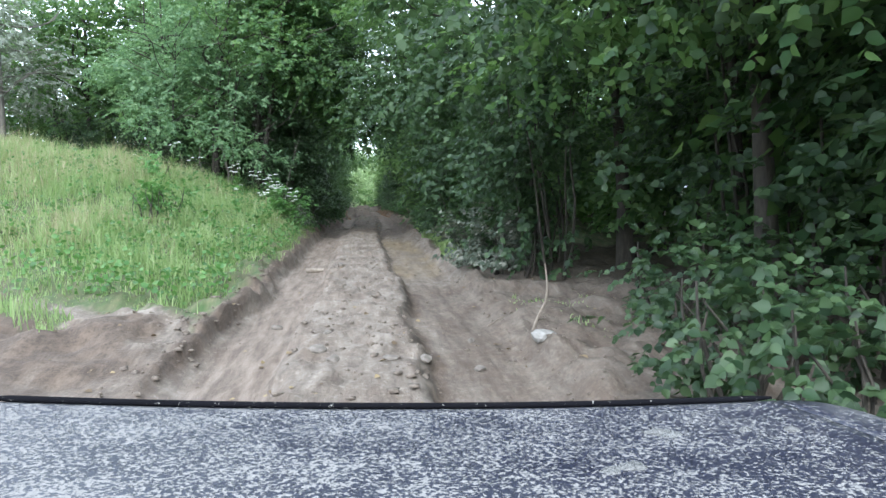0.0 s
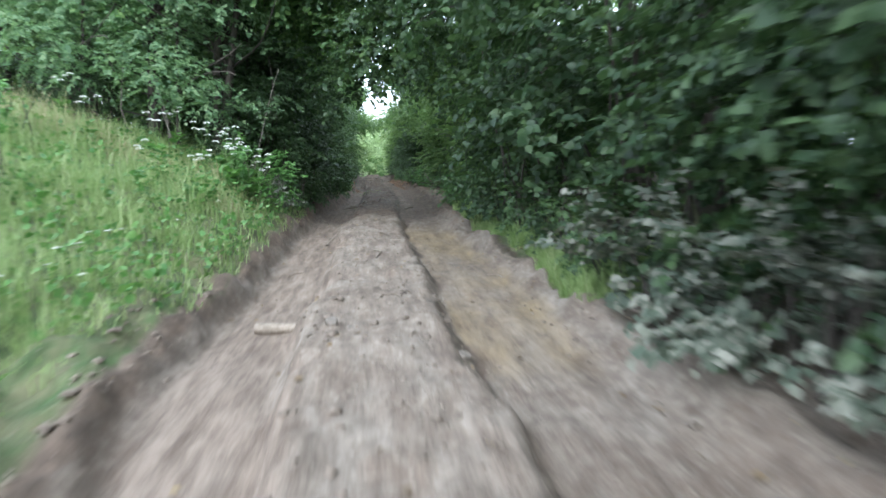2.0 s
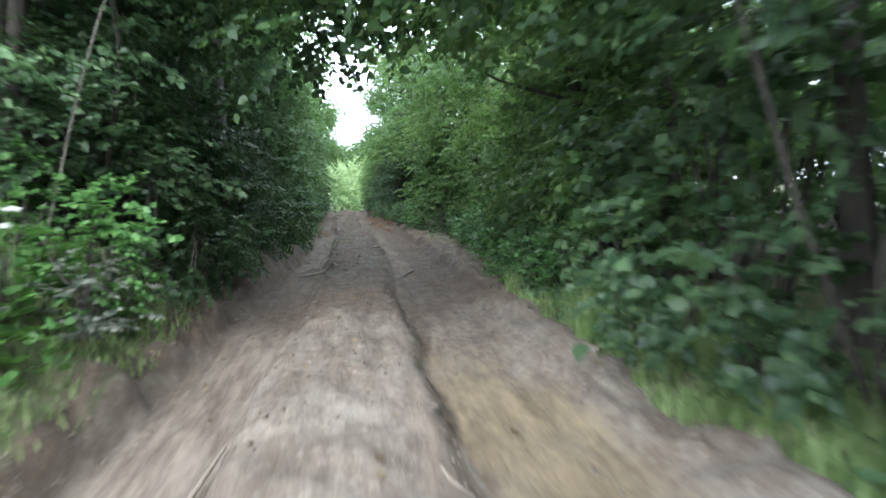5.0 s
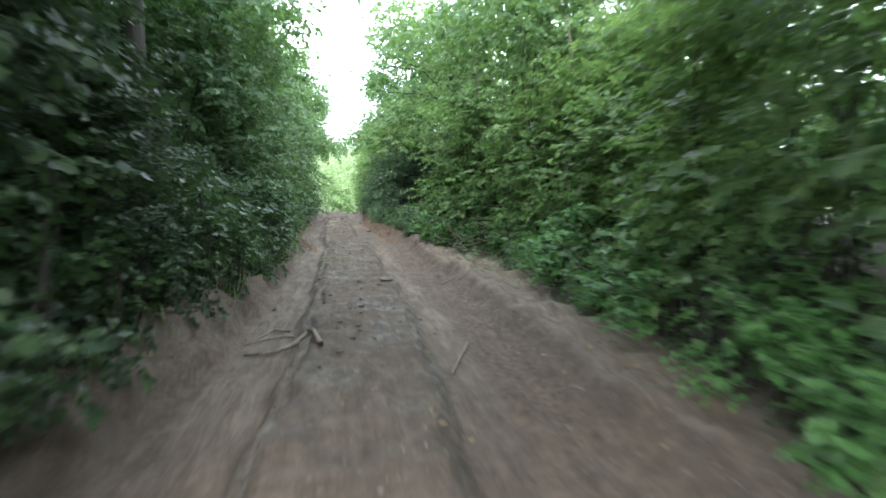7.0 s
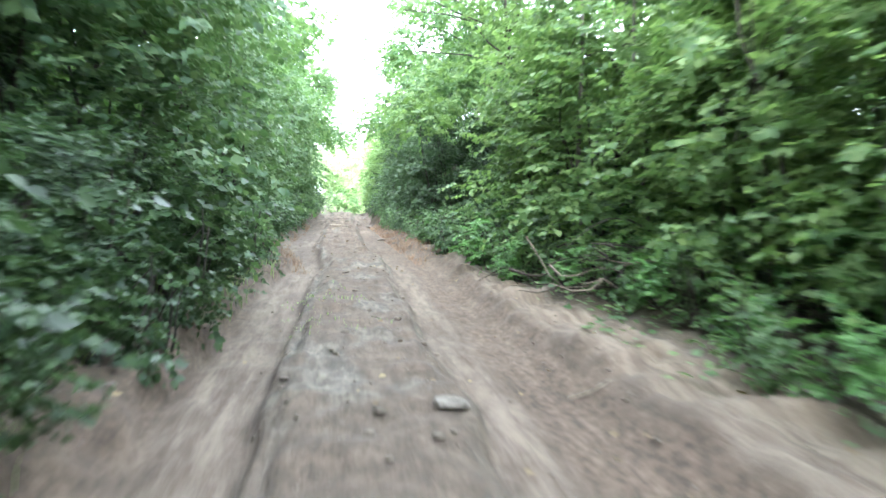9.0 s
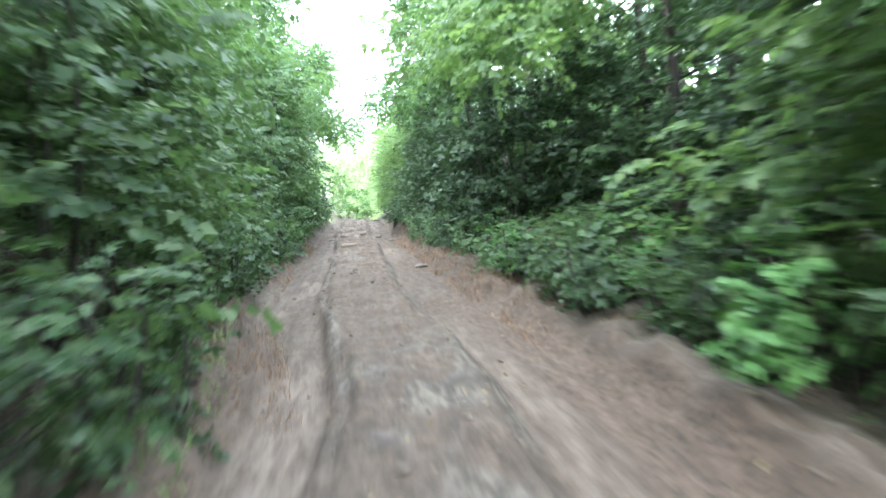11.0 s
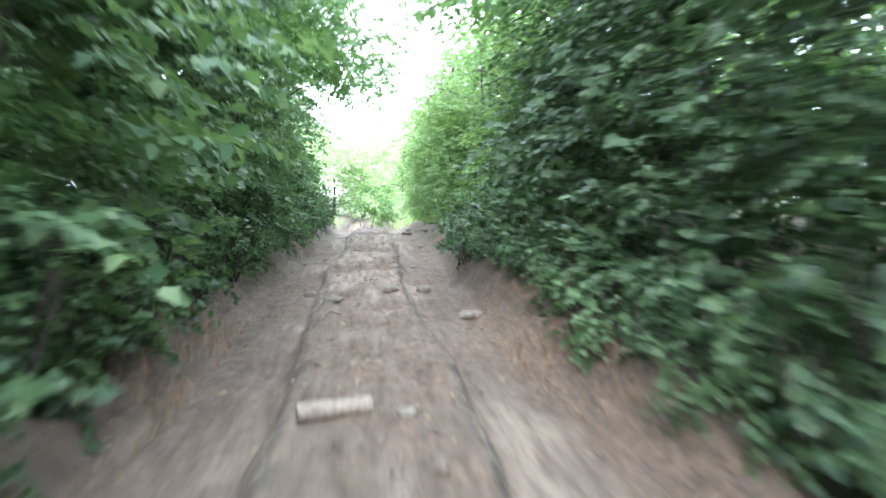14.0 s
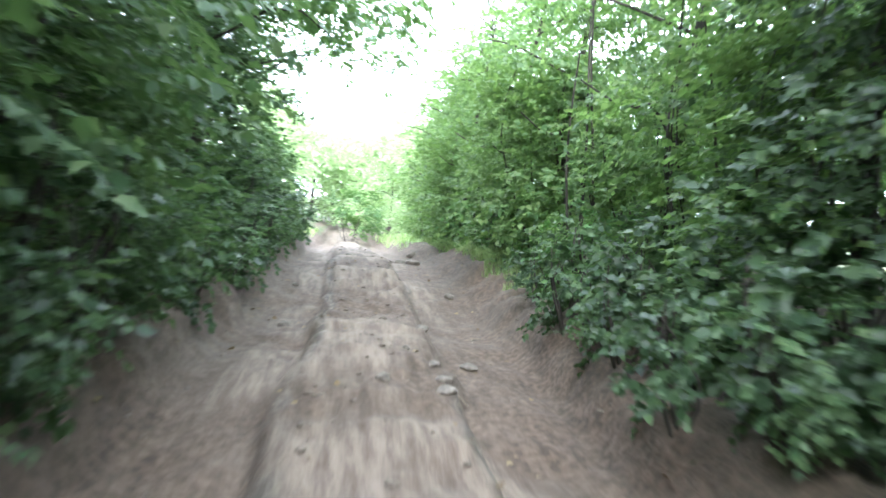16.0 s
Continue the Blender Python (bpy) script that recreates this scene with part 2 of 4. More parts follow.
    c = mix(t, 0.75, c, ramp(t, streak, [(0.32, (0.46, 0.43, 0.41)), (0.60, (1.0, 1.0, 1.0))]), "MULTIPLY")
    t.links.new(mix(t, damp, 0.93, 0.72), p.inputs["Roughness"])
    t.links.new(c, p.inputs["Base Color"])
    b1 = node(t, "ShaderNodeBump", Strength=0.7, Distance=0.030)
    t.links.new(mid, b1.inputs["Height"])
    b2 = node(t, "ShaderNodeBump", Strength=0.6, Distance=0.012)
    t.links.new(fine, b2.inputs["Height"])
    b3 = node(t, "ShaderNodeBump", Strength=0.5, Distance=0.018)
    t.links.new(crumbs, b3.inputs["Height"])
    t.links.new(b1.outputs[0], b3.inputs["Normal"])
    t.links.new(b3.outputs[0], b2.inputs["Normal"])
    t.links.new(b2.outputs[0], p.inputs["Normal"])
    t.links.new(p.outputs[0], out.inputs[0])
    return m


EARTH = ground_material()

# ---------- the lie of the land ----------


def step(a, b, v):
    k = np.clip((np.asarray(v, float) - a) / (b - a), 0, 1)
    return k * k * (3 - 2 * k)


def wander(x, y, s, seed=0):
    """Smooth value noise from summed waves, about -1 to 1."""
    r = np.random.RandomState(seed)
    v = 0
    for k in range(7):
        a, f = r.uniform(0, 6.28), s * r.uniform(0.6, 1.7)
        v = v + np.sin((x * np.cos(a) + y * np.sin(a)) * f + r.uniform(0, 6.28))
    return v / 3.2


def grain(x, y, scale, seed=0, octaves=3):
    """Fractal value noise on a random lattice, about -1 to 1."""
    table = np.random.RandomState(seed).uniform(-1, 1, (256, 256))
    v, amp = 0, 1.0
    for k in range(octaves):
        a, b = np.asarray(x) * scale + 17.3 * k, np.asarray(y) * scale + 5.1 * k
        i, j = np.floor(a).astype(int), np.floor(b).astype(int)
        f, g = a - i, b - j
        f, g = f * f * (3 - 2 * f), g * g * (3 - 2 * g)
        i0, i1, j0, j1 = i % 256, (i + 1) % 256, j % 256, (j + 1) % 256
        v = v + amp * ((table[i0, j0] * (1 - f) + table[i1, j0] * f) * (1 - g) + (table[i0, j1] * (1 - f) + table[i1, j1] * f) * g)
        scale, amp = scale * 2.1, amp * 0.5
    return v


def middle(y):
    """How far the track's middle lies from the line x = 0."""
    return np.interp(y, [-20, 17, 20, 26, 29, 34, 36.3, 40, 44, 50, 58, 65, 75, 90], [0, 0, 0.05, 0.19, 0.28, 0.36, 0.42, 0.28, 0.08, 0.07, 0.02, 0.13, 0.1, 0])


def left_edge(y):
    """How far the bare earth reaches to the left of the track's middle."""
    return np.interp(y, [-20, 17, 22.5, 26, 34, 38, 42, 45, 50, 53, 56, 58.5, 61.5, 65, 72, 90], [1.52, 1.55, 1.65, 1.38, 1.36, 1.22, 1.65, 1.80, 1.58, 1.70, 1.75, 1.60, 1.65, 1.62, 1.55, 1.6])


def right_edge(y):
    """How far the bare earth reaches to the right of the track's middle."""
    return np.interp(y, [-20, 9, 15, 20, 24, 28, 32, 36, 40, 44, 56, 59, 62, 66, 76, 90], [1.75, 1.75, 1.85, 2.0, 2.2, 2.3, 2.6, 1.9, 1.7, 1.75, 1.65, 1.45, 1.65, 2.0, 2.0, 2.0])


def fall(y):
    return np.interp(y, [-50, 40, 52, 62, 70, 74, 82, 95, 140, 400], [0, 0, 0, 0.02, 0.02, -0.06, -0.55, -1.2, -1.6, -2.0])


def mounds(x, y):
    """Where the track's last stretch is heaped up."""
    return grain(x, y, 0.85, 23, 4)


def land(x, y):
    x, y = np.asarray(x, float), np.asarray(y, float)
    u = x - middle(y) + 0.07 * wander(x * 0, y, 1.3, 3)
    w = 0.07 * grain(x, y, 1.1, 4, 4)
    z = fall(y) + 0.0
    ruts = step(-1.62, -1.35, u) * (1 - step(-0.72 + w, -0.60 + w, u)) + step(0.60 + w, 0.70 + w, u) * (1 - step(1.45, 1.75, u))
    z = z - 0.115 * ruts + 0.05 * (1 - step(0.45, 0.75, abs(u)))
    z = z - 0.13 * np.exp(-((y - 64.5) / 1.3) ** 2) + 0.09 * np.exp(-((y - 68.5) / 1.6) ** 2) - 0.06 * np.exp(-((y - 58.8) / 0.9) ** 2)
    slot = np.exp(-((u - 0.60 - w) / 0.055) ** 2) + np.exp(-((u + 0.56 - w) / 0.055) ** 2) * step(17, 22, y)
    z = z - 0.075 * slot * step(-0.45, 0.35, grain(x * 0.3, y, 0.8, 22, 3))
    rough = 1 - step(0.5, 0.75, abs(u))
    lumps = grain(x, y, 3.1, 5, 4)
    z = z + (0.012 + 0.026 * rough) * lumps + 0.02 * grain(x, y * 0.35, 1.7, 6, 3) + 0.02 * wander(x, y, 1.6, 7)
    z = z + 0.045 * np.maximum(grain(x, y, 4.6, 15, 3), 0.2) * rough - 0.018 * np.abs(grain(x * 3.0, y * 0.12, 1.5, 16, 2)) * (1 - rough)
    z = z + 0.055 * mounds(x, y) * step(50, 56, y) * (1 - step(1.8, 2.6, abs(u)))
    left = np.maximum(-u - left_edge(y) + 0.05 + 0.12 * grain(x, y, 0.9, 18, 4), 0)
    right = np.maximum(u - np.minimum(1.62, right_edge(y) - 0.05) + 0.06 * grain(x, y, 0.8, 21, 3), 0)
    hill = step(3.5, 17, y) * (1 - 0.75 * step(22, 34, y))
    curb = step(0, 0.07, left) * (0.16 + 0.10 * grain(x, y, 2.6, 8, 4)) * step(0.5, 3, y)
    z = z + curb + hill * 3.25 * (1 - np.exp(-np.maximum(left - 0.1, 0) / 4.6))
    z = z + 0.25 * step(0, 0.5, left) * step(52, 60, y)
    z = z + step(0, 0.25, right) * (0.10 + 0.08 * grain(x, y, 2.6, 9, 4) + 0.05 * step(20, 24, y) * (1 - step(36, 44, y)))
    z = z + 0.30 * step(0.05, 0.6, right) * step(50, 58, y) + 0.25 * step(1.0, 4, right) * step(6, 10, y)
    z = z + 0.055 * grain(x, y, 2.8, 19, 4) * (step(0.02, 0.3, left) + step(0.02, 0.3, right)) * step(40, 50, y)
    far = np.maximum(np.hypot(x, np.minimum(y, 0)) - 14, 0)
    return z + 0.05 * wander(x, y, 0.8, 10) * step(1.8, 4, abs(u)) + 0.5 * wander(x, y, 0.05, 11) * step(10, 60, far)


def lattice(lo, hi, fine_lo, fine_hi, fine, grow):
    v = [fine_lo + fine * i for i in range(int((fine_hi - fine_lo) / fine) + 1)]
    d, a = fine, v[0]
    while a > lo:
        d *= grow
        a -= d
        v.insert(0, a)
    d, a = fine, v[-1]
    while a < hi:
        d *= grow
        a += d
        v.append(a)
    return np.array(v)


def mesh_from(name, verts, quads, mat):
    me = bpy.data.meshes.new(name)
    verts, quads = np.asarray(verts, np.float32), np.asarray(quads, np.int32)
    me.vertices.add(len(verts))
    me.vertices.foreach_set("co", verts.ravel())
    n = quads.shape[1]
    me.loops.add(quads.size)
    me.loops.foreach_set("vertex_index", quads.ravel())
    me.polygons.add(len(quads))
    me.polygons.foreach_set("loop_start", np.arange(0, quads.size, n, dtype=np.int32))
    me.update(calc_edges=True)
    if mat:
        me.materials.append(mat)
    return me


def build_ground():
    xs = lattice(-320, 320, -2.4, 2.7, 0.042, 1.12)
    ys = lattice(-90, 900, -1.5, 66.0, 0.10, 1.07)
    X, Y = np.meshgrid(xs, ys)
    Z = land(X, Y)
    nx, ny = len(xs), len(ys)
    i = np.arange(nx * ny).reshape(ny, nx)
    q = np.stack([i[:-1, :-1], i[:-1, 1:], i[1:, 1:], i[1:, :-1]], -1).reshape(-1, 4)
    me = mesh_from("ground", np.stack([X, Y, Z], -1).reshape(-1, 3), q, EARTH)
    me.polygons.foreach_set("use_smooth", np.ones(len(q), bool))
    u = X - middle(Y) + 0.07 * wander(X * 0, Y, 1.3, 3)
    side = 0.25 * wander(X, Y, 1.2, 20)
    lo, hi = left_edge(Y), right_edge(Y)
    bare = step(np.where((Y > 10) & (Y < 21), -0.10, -0.30), 0.04, u + lo + side * 0.3) * (1 - step(0.05, 0.4, u - hi + side * 0.8))
    clearing = (1 - step(3.4, 4.6, X + side)) * step(0.5, 1, X) * (1 - step(6.5, 8.5, Y)) * 0.72
    fork = (1 - step(0.0, 1.2, Y - 3.2 + 0.75 * (X + 2.0) + side)) * step(-4.6, -3.4, Y - 3.2 + 0.75 * (X + 2.0) + side) * (1 - step(-0.4, 0.2, X + 1.5)) * step(-30, -20, X) * 0.85
    strip = (1 - step(0.25, 0.5, abs(Y - 3.7 + 1.05 * (X + 3.4)))) * (1 - step(-3.3, -3.0, X))
    bare = np.maximum(np.maximum(bare, clearing), fork * (1 - strip))
    wood = step(1.0, 1.3, abs(u)) * (1 - step(13, 20, abs(X) + 2 * side)) * step(-4, 0, Y + np.where(X < 0, -21, 2)) * (1 - step(78, 84, Y))
    grass = 1 - wood
    grass = grass + (1 - step(-2.0, -1.8, u)) * (1 - step(19, 22, Y)) + step(1.7, 2.2, u) * step(9, 11, Y) * (1 - step(19, 22, Y)) + step(2.0, 2.3, u) * step(65, 68, Y)
    ochre = step(0.6, 0.75, u) * (1 - step(1.5, 1.8, u)) * step(6, 10, Y) * (1 - step(17, 23, Y)) * (0.84 + 0.3 * grain(X, Y * 0.4, 1.5, 62, 3)) + step(1.5, 1.9, abs(u)) * bare * 0.45
    ochre = ochre + 0.35 * step(1.3, 1.6, abs(u)) * bare * step(18, 24, Y)
    ochre = ochre + 0.5 * step(-1.5, -1.3, u) * (1 - step(-0.8, -0.65, u)) * step(11, 13, Y) * (1 - step(17, 20, Y))
    ragged = 0.07 * grain(X, Y, 1.1, 4, 4)
    patchy = 0.4 + 0.6 * step(-0.35, 0.3, grain(X, Y, 1.3, 30, 4))
    loam = 0.85 * np.exp(-((u + lo + 0.06) / 0.15) ** 2) * step(1, 3, Y) + 0.95 * patchy * (1 - 0.3 * step(40, 46, Y)) * (np.exp(-((u - 0.66 - ragged) / 0.12) ** 2) + np.exp(-((u + 0.58 - ragged) / 0.11) ** 2) * step(18, 22, Y))
    loam = loam + 0.7 * np.exp(-((u - 1.75) / 0.2) ** 2) * step(20, 24, Y) + 0.80 * step(18, 22, Y) * bare * (1.12 - 0.30 * step(1.1, 1.6, abs(u))) + 1.0 * fork * step(-0.6, 0.2, grain(X, Y, 0.7, 31, 3)) + 0.85 * clearing
    col = np.clip(np.stack([bare, grass, ochre, loam], -1).reshape(-1, 4), 0, 1)
    at = me.attributes.new("cover", "FLOAT_COLOR", "POINT")
    at.data.foreach_set("color", col.astype(np.float32).ravel())

    def band(a, b, soft=0.13):
        return step(a - soft, a + soft, u - ragged) * (1 - step(b - soft, b + soft, u - ragged))

    n1, n2, n3 = grain(X, Y * 0.25, 1.6, 60, 4), grain(X, Y * 0.6, 2.2, 61, 4), mounds(X, Y)
    a, b, c, d = 1 - step(18, 22, Y), step(21, 25, Y) * (1 - step(38, 42, Y)), step(38, 42, Y) * (1 - step(50, 54, Y)), step(50, 54, Y)
    packed = a * 0.75 * band(-1.40, -0.72) + b * (0.7 + 0.3 * step(-0.3, 0.4, n1)) * (0.8 * band(-1.28, -0.72, 0.2) + 0.8 * band(0.75, 1.08, 0.2) + 0.85 * step(1.72, 1.88, u) * (1 - step(-0.1, 0.3, u - hi)))
    packed = packed + c * (0.2 + 0.55 * step(-0.1, 0.5, n1)) * band(-1.6, 1.4) + d * (0.35 + 0.6 * step(-0.2, 0.35, n3)) * band(-1.15, 1.05, 0.2)
    turned = b * (1.15 * band(1.10, 1.74) + 0.8 * band(-1.75, -1.30)) + c * (0.75 * step(0.0, 0.5, -n1) * band(-0.7, 1.7) + 0.7 * band(1.2, 1.9)) + d * (0.8 * step(0.0, 0.4, -n3) + 0.75 * step(1.05, 1.35, abs(u)) * step(-0.5, 0.2, n2))
    slots = np.exp(-((u - 0.60 - ragged) / 0.07) ** 2) + np.exp(-((u + 0.56 - ragged) / 0.07) ** 2) * step(17, 22, Y)
    damp = 0.9 * slots * patchy + b * 0.75 * band(-0.50, 0.55, 0.2) * step(-0.1, 0.5, n2) + c * 0.75 * band(-0.5, 0.5) * step(0.1, 0.6, n1)
    packed = packed + a * 0.8 * (np.exp(-((u + 0.62 - ragged) / 0.14) ** 2) + np.exp(-((u - 0.48 - ragged) / 0.10) ** 2)) * step(-0.2, 0.4, n2)
    near = 1 - step(2.2, 3.0, abs(u))
    col = np.clip(np.stack([packed * near, turned * near, damp * near, near * 0 + 1], -1).reshape(-1, 4), 0, 1)
    at = me.attributes.new("soil", "FLOAT_COLOR", "POINT")
    at.data.foreach_set("color", col.astype(np.float32).ravel())
    return tagged(new("ground", me), "rutted brown earth track between grass and forest floor", "ground", kind="structure")


build_ground()


def floor_at(x, y):
    return float(land(x, y))


# ---------- foliage ----------
LEAF_FORM = np.array([(0, 0, 0), (0.27, 0.17, 0.06), (0.31, 0.52, 0.07), (0, 1, -0.12), (-0.31, 0.52, 0.07), (-0.27, 0.17, 0.06)])
LEAF_FACES = np.array([(0, 1, 2, 3), (0, 3, 4, 5)])
SMALL_FORM = np.array([(0, 0, 0), (0.31, 0.38, 0.09), (0, 1.05, -0.10), (-0.31, 0.38, 0.09)])
SMALL_FACES = np.array([(0, 1, 2), (0, 2, 3)])


def unit(v):
    return v / np.maximum(np.linalg.norm(v, axis=-1, keepdims=True), 1e-6)


def leaves_mesh(name, at, along, up, size, mat, far=False):
    """One mesh of folded leaves: their stalk ends, ways, upper sides and lengths."""
    along = unit(along)
    side = unit(np.cross(along, up))
    up = np.cross(side, along)
    form, faces = (SMALL_FORM, SMALL_FACES) if far else (LEAF_FORM, LEAF_FACES)
    f = form[None, :, :, None]
    s = size[:, None, None]
    v = at[:, None] + s * (side[:, None] * f[:, :, 0] * 1.25 + along[:, None] * f[:, :, 1] + up[:, None] * f[:, :, 2])
    n = len(at)
    q = (np.arange(n)[:, None, None] * len(form) + faces[None]).reshape(-1, faces.shape[1])
    return mesh_from(name, v.reshape(-1, 3), q, mat)


def sprays(rng, centre, out, per, reach, leaf, flat=0.55):
    """Leaves set along drooping twigs at the given places, which point the given ways."""
    n = len(centre)
    k = np.tile(np.arange(per), n)
    c, o = np.repeat(centre, per, 0), np.repeat(out, per, 0)
    turn = np.repeat(rng.uniform(-0.5, 0.5, (n, 3)), per, 0)
    o = unit(o + turn)
    f = (k + rng.rand(n * per)) / per
    c = c + o * (f * reach)[:, None]
    c[:, 2] -= 0.22 * reach * f * f
    lat = unit(np.cross(o, np.array([0, 0, 1.0]) + rng.normal(0, 0.15, (n * per, 3))))
    sgn = np.where(k % 2 == 0, 1, -1)[:, None]
    way = unit(lat * sgn * 0.9 + o * 0.6 + rng.normal(0, 0.3, (n * per, 3)) - np.array([0, 0, 0.35]))
    up = unit(np.array([0, 0, flat]) + o * 0.5 + rng.normal(0, 0.33, (n * per, 3)))
    return c, way, up, leaf * rng.uniform(0.6, 1.25, n * per)


def blob(rng, n, centre, radius, hollow=0.55, facing=None, floor=None):
    """n places in an uneven ellipsoid, most near its skin; facing: more of them on that side."""
    v = unit(rng.normal(size=(n * 3, 3)))
    if facing is not None:
        keep = rng.rand(n * 3) < 0.14 + 0.86 * step(-0.45, 0.35, v @ np.asarray(facing, float))
        v = v[keep]
    v = v[:n]
    ph = rng.uniform(0, 6.28, 6)
    lump = 1 + 0.16 * np.sin(4 * v[:, 0] + ph[0]) * np.sin(5 * v[:, 2] + ph[1]) + 0.12 * np.sin(9 * v[:, 1] + ph[2]) * np.sin(8 * v[:, 2] + ph[3])
    r = (hollow + (1 - hollow) * rng.rand(len(v)) ** 0.6) * lump
    p = np.asarray(centre) + v * r[:, None] * np.asarray(radius)
    if floor is not None:
        ok = p[:, 2] > floor
        p, v = p[ok], v[ok]
    return p, unit(v * np.array([1, 1, 0.45]))


def tube(points, radii, sides=7):
    """Vertices and faces of a tapered, bent limb."""
    pts = np.asarray(points, float)
    v, q = [], []
    for i, (p, r) in enumerate(zip(pts, radii)):
        d = unit((pts[min(i + 1, len(pts) - 1)] - pts[max(i - 1, 0)])[None])[0]
        a = unit(np.cross(d, (0.3, 0.9, 0.1))[None])[0]
        b = np.cross(d, a)
        for k in range(sides):
            t = 6.2832 * k / sides
            v.append(p + r * (a * math.cos(t) + b * math.sin(t)))
    for i in range(len(pts) - 1):
        for k in range(sides):
            q.append((i * sides + k, i * sides + (k + 1) % sides, (i + 1) * sides + (k + 1) % sides, (i + 1) * sides + k))
    return np.array(v), np.array(q)


def limb(rng, a, b, r0, r1, bend=0.08, n=6):
    a, b = np.asarray(a, float), np.asarray(b, float)
    f = np.linspace(0, 1, n)[:, None]
    w = np.linalg.norm(b - a) * bend
    off = rng.normal(0, 1, 3) * w
    off2 = rng.normal(0, 1, 3) * w * 0.5
    p = a + (b - a) * f + off * np.sin(np.pi * f) + off2 * np.sin(2 * np.pi * f)
    return tube(p, np.linspace(r0, r1, n))


def joined(name, pieces, mat):
    v, q, k = [], [], 0
    for a, b in pieces:
        v.append(a)
        q.append(b + k)
        k += len(a)
    me = mesh_from(name, np.concatenate(v), np.concatenate(q), mat)
    me.polygons.foreach_set("use_smooth", np.ones(len(me.polygons), bool))
    return me


def part(name, me, parent, label=""):
    ob = new(name, me)
    ob.parent = parent
    return tagged(ob, label)


def make_shrub(seed, height, radius, n_sprays, leaf, mat, bark, label, category="shrub", face=(1, 0, 0.15), low=0.15, far=False, name="shrub"):
    """A many-stemmed bush, fuller on the side that faces the light."""
    rng = np.random.RandomState(seed)
    root = new(name)
    stems = []
    for i in range(6):
        a = rng.uniform(0, 6.28)
        top = (math.cos(a) * radius * 0.6, math.sin(a) * radius * 0.6, height * rng.uniform(0.65, 0.95))
        foot = (math.cos(a) * 0.18, math.sin(a) * 0.18, -0.25)
        stems.append(limb(rng, foot, top, rng.uniform(0.018, 0.04), 0.008, 0.07))
    for i, s in enumerate(stems):
        part("stem", joined("stem", [s], bark), root)
    boughs = max(8, n_sprays // 15)
    mids, ways = [], []
    for k, (cz, rz, rr) in enumerate(((0.30, 0.30, 0.92), (0.52, 0.32, 1.0), (0.78, 0.26, 0.8))):
        p, o = blob(rng, boughs // 3 + 1, (rng.uniform(-.15, .15), rng.uniform(-.2, .2), cz * height), (radius * rr, radius * rr * 1.1, rz * height), 0.6, face, low)
        mids.append(p)
        ways.append(o)
    mids, ways = np.concatenate(mids), np.concatenate(ways)
    pick = rng.randint(0, len(mids), n_sprays)
    spread = min(0.42, radius * 0.32)
    at = mids[pick] + rng.normal(0, 1, (n_sprays, 3)) * np.array([spread, spread, spread * 0.5]) * 0.75 + ways[pick] * rng.uniform(-0.3, 0.15, (n_sprays, 1))
    at[:, 2] = np.maximum(at[:, 2], low + 0.05)
    c = sprays(rng, at, ways[pick], 10, 0.42 * leaf / 0.12, leaf)
    part("crown", leaves_mesh("crown", *c, mat, far), root)
    return tagged(root, label, category)


def make_tree(seed, height, radius, bare, n_sprays, leaf, mat, bark, thick, label, over=0.0, far=True, tiers=False):
    """A forest tree: bare trunk, limbs, and a crown of leafy sprays; over: how far the crown leans out."""
    rng = np.random.RandomState(seed)
    root = new("tree")
    lean = np.array([over * 0.35, rng.uniform(-0.3, 0.3), height * 0.92])
    f = np.linspace(0, 1, 9)[:, None]
    wob = np.array([rng.uniform(-.15, .15), rng.uniform(-.15, .15), 0])
    line = lean * f + wob * np.sin(f * 5)
    line[0, 2] = -0.3
    part("trunk", joined("trunk", [tube(line, thick * (1 - 0.85 * f[:, 0]) * (1 + 0.45 * np.exp(-f[:, 0] * 18)), 10)], bark), root)
    for i in range(11):
        h = rng.uniform(bare * 0.8, height * 0.8) / height
        a = rng.uniform(0, 6.28)
        foot = lean * h + wob * math.sin(h * 5)
        top = foot + np.array([math.cos(a) * radius * 0.75 + over * 0.4, math.sin(a) * radius * 0.75, rng.uniform(0.4, 1.4)])
        part("limb", joined("limb", [limb(rng, foot, top, thick * 0.28, 0.012, 0.1)], bark), root)
    ps, os_ = [], []
    lobes = 26 if tiers else 15
    for k in range(lobes):
        a = 2.4 * k + rng.uniform(-.4, .4)
        h = bare + (height - bare) * (0.12 + 0.76 * ((k * 0.618) % 1))
        rr = radius * (rng.uniform(0.26, 0.44) if tiers else rng.uniform(0.34, 0.56))
        d = radius * 0.62 * (1.15 - h / height * 0.6) * rng.uniform(0.6, 1.15)
        p, o = blob(rng, n_sprays // lobes, (math.cos(a) * d + over, math.sin(a) * d, h), (rr, rr, rr * (0.42 if tiers else 0.75)), 0.5)
        ps.append(p)
        os_.append(o)
    c = sprays(rng, np.concatenate(ps), np.concatenate(os_), 10, 0.5 * leaf / 0.12, leaf)
    part("crown", leaves_mesh("crown", *c, mat, far), root)
    return tagged(root, label, "tree")


rng = np.random.RandomState(7)
USED = set()


def put(kind, x, y, turn=0.0, size=1.0, sink=0.0):
    """Stands the made thing itself, then copies of it."""
    m = Matrix.LocRotScale((x, y, floor_at(x, y) - sink), Euler((0, 0, radians(turn))), None)
    if kind.name not in USED:
        USED.add(kind.name)
        kind.matrix_basis = m @ Matrix.Diagonal((size, size, size, 1))
        return kind
    ob = copy_thing(kind, m)
    ob.scale = (size, size, size)
    return ob


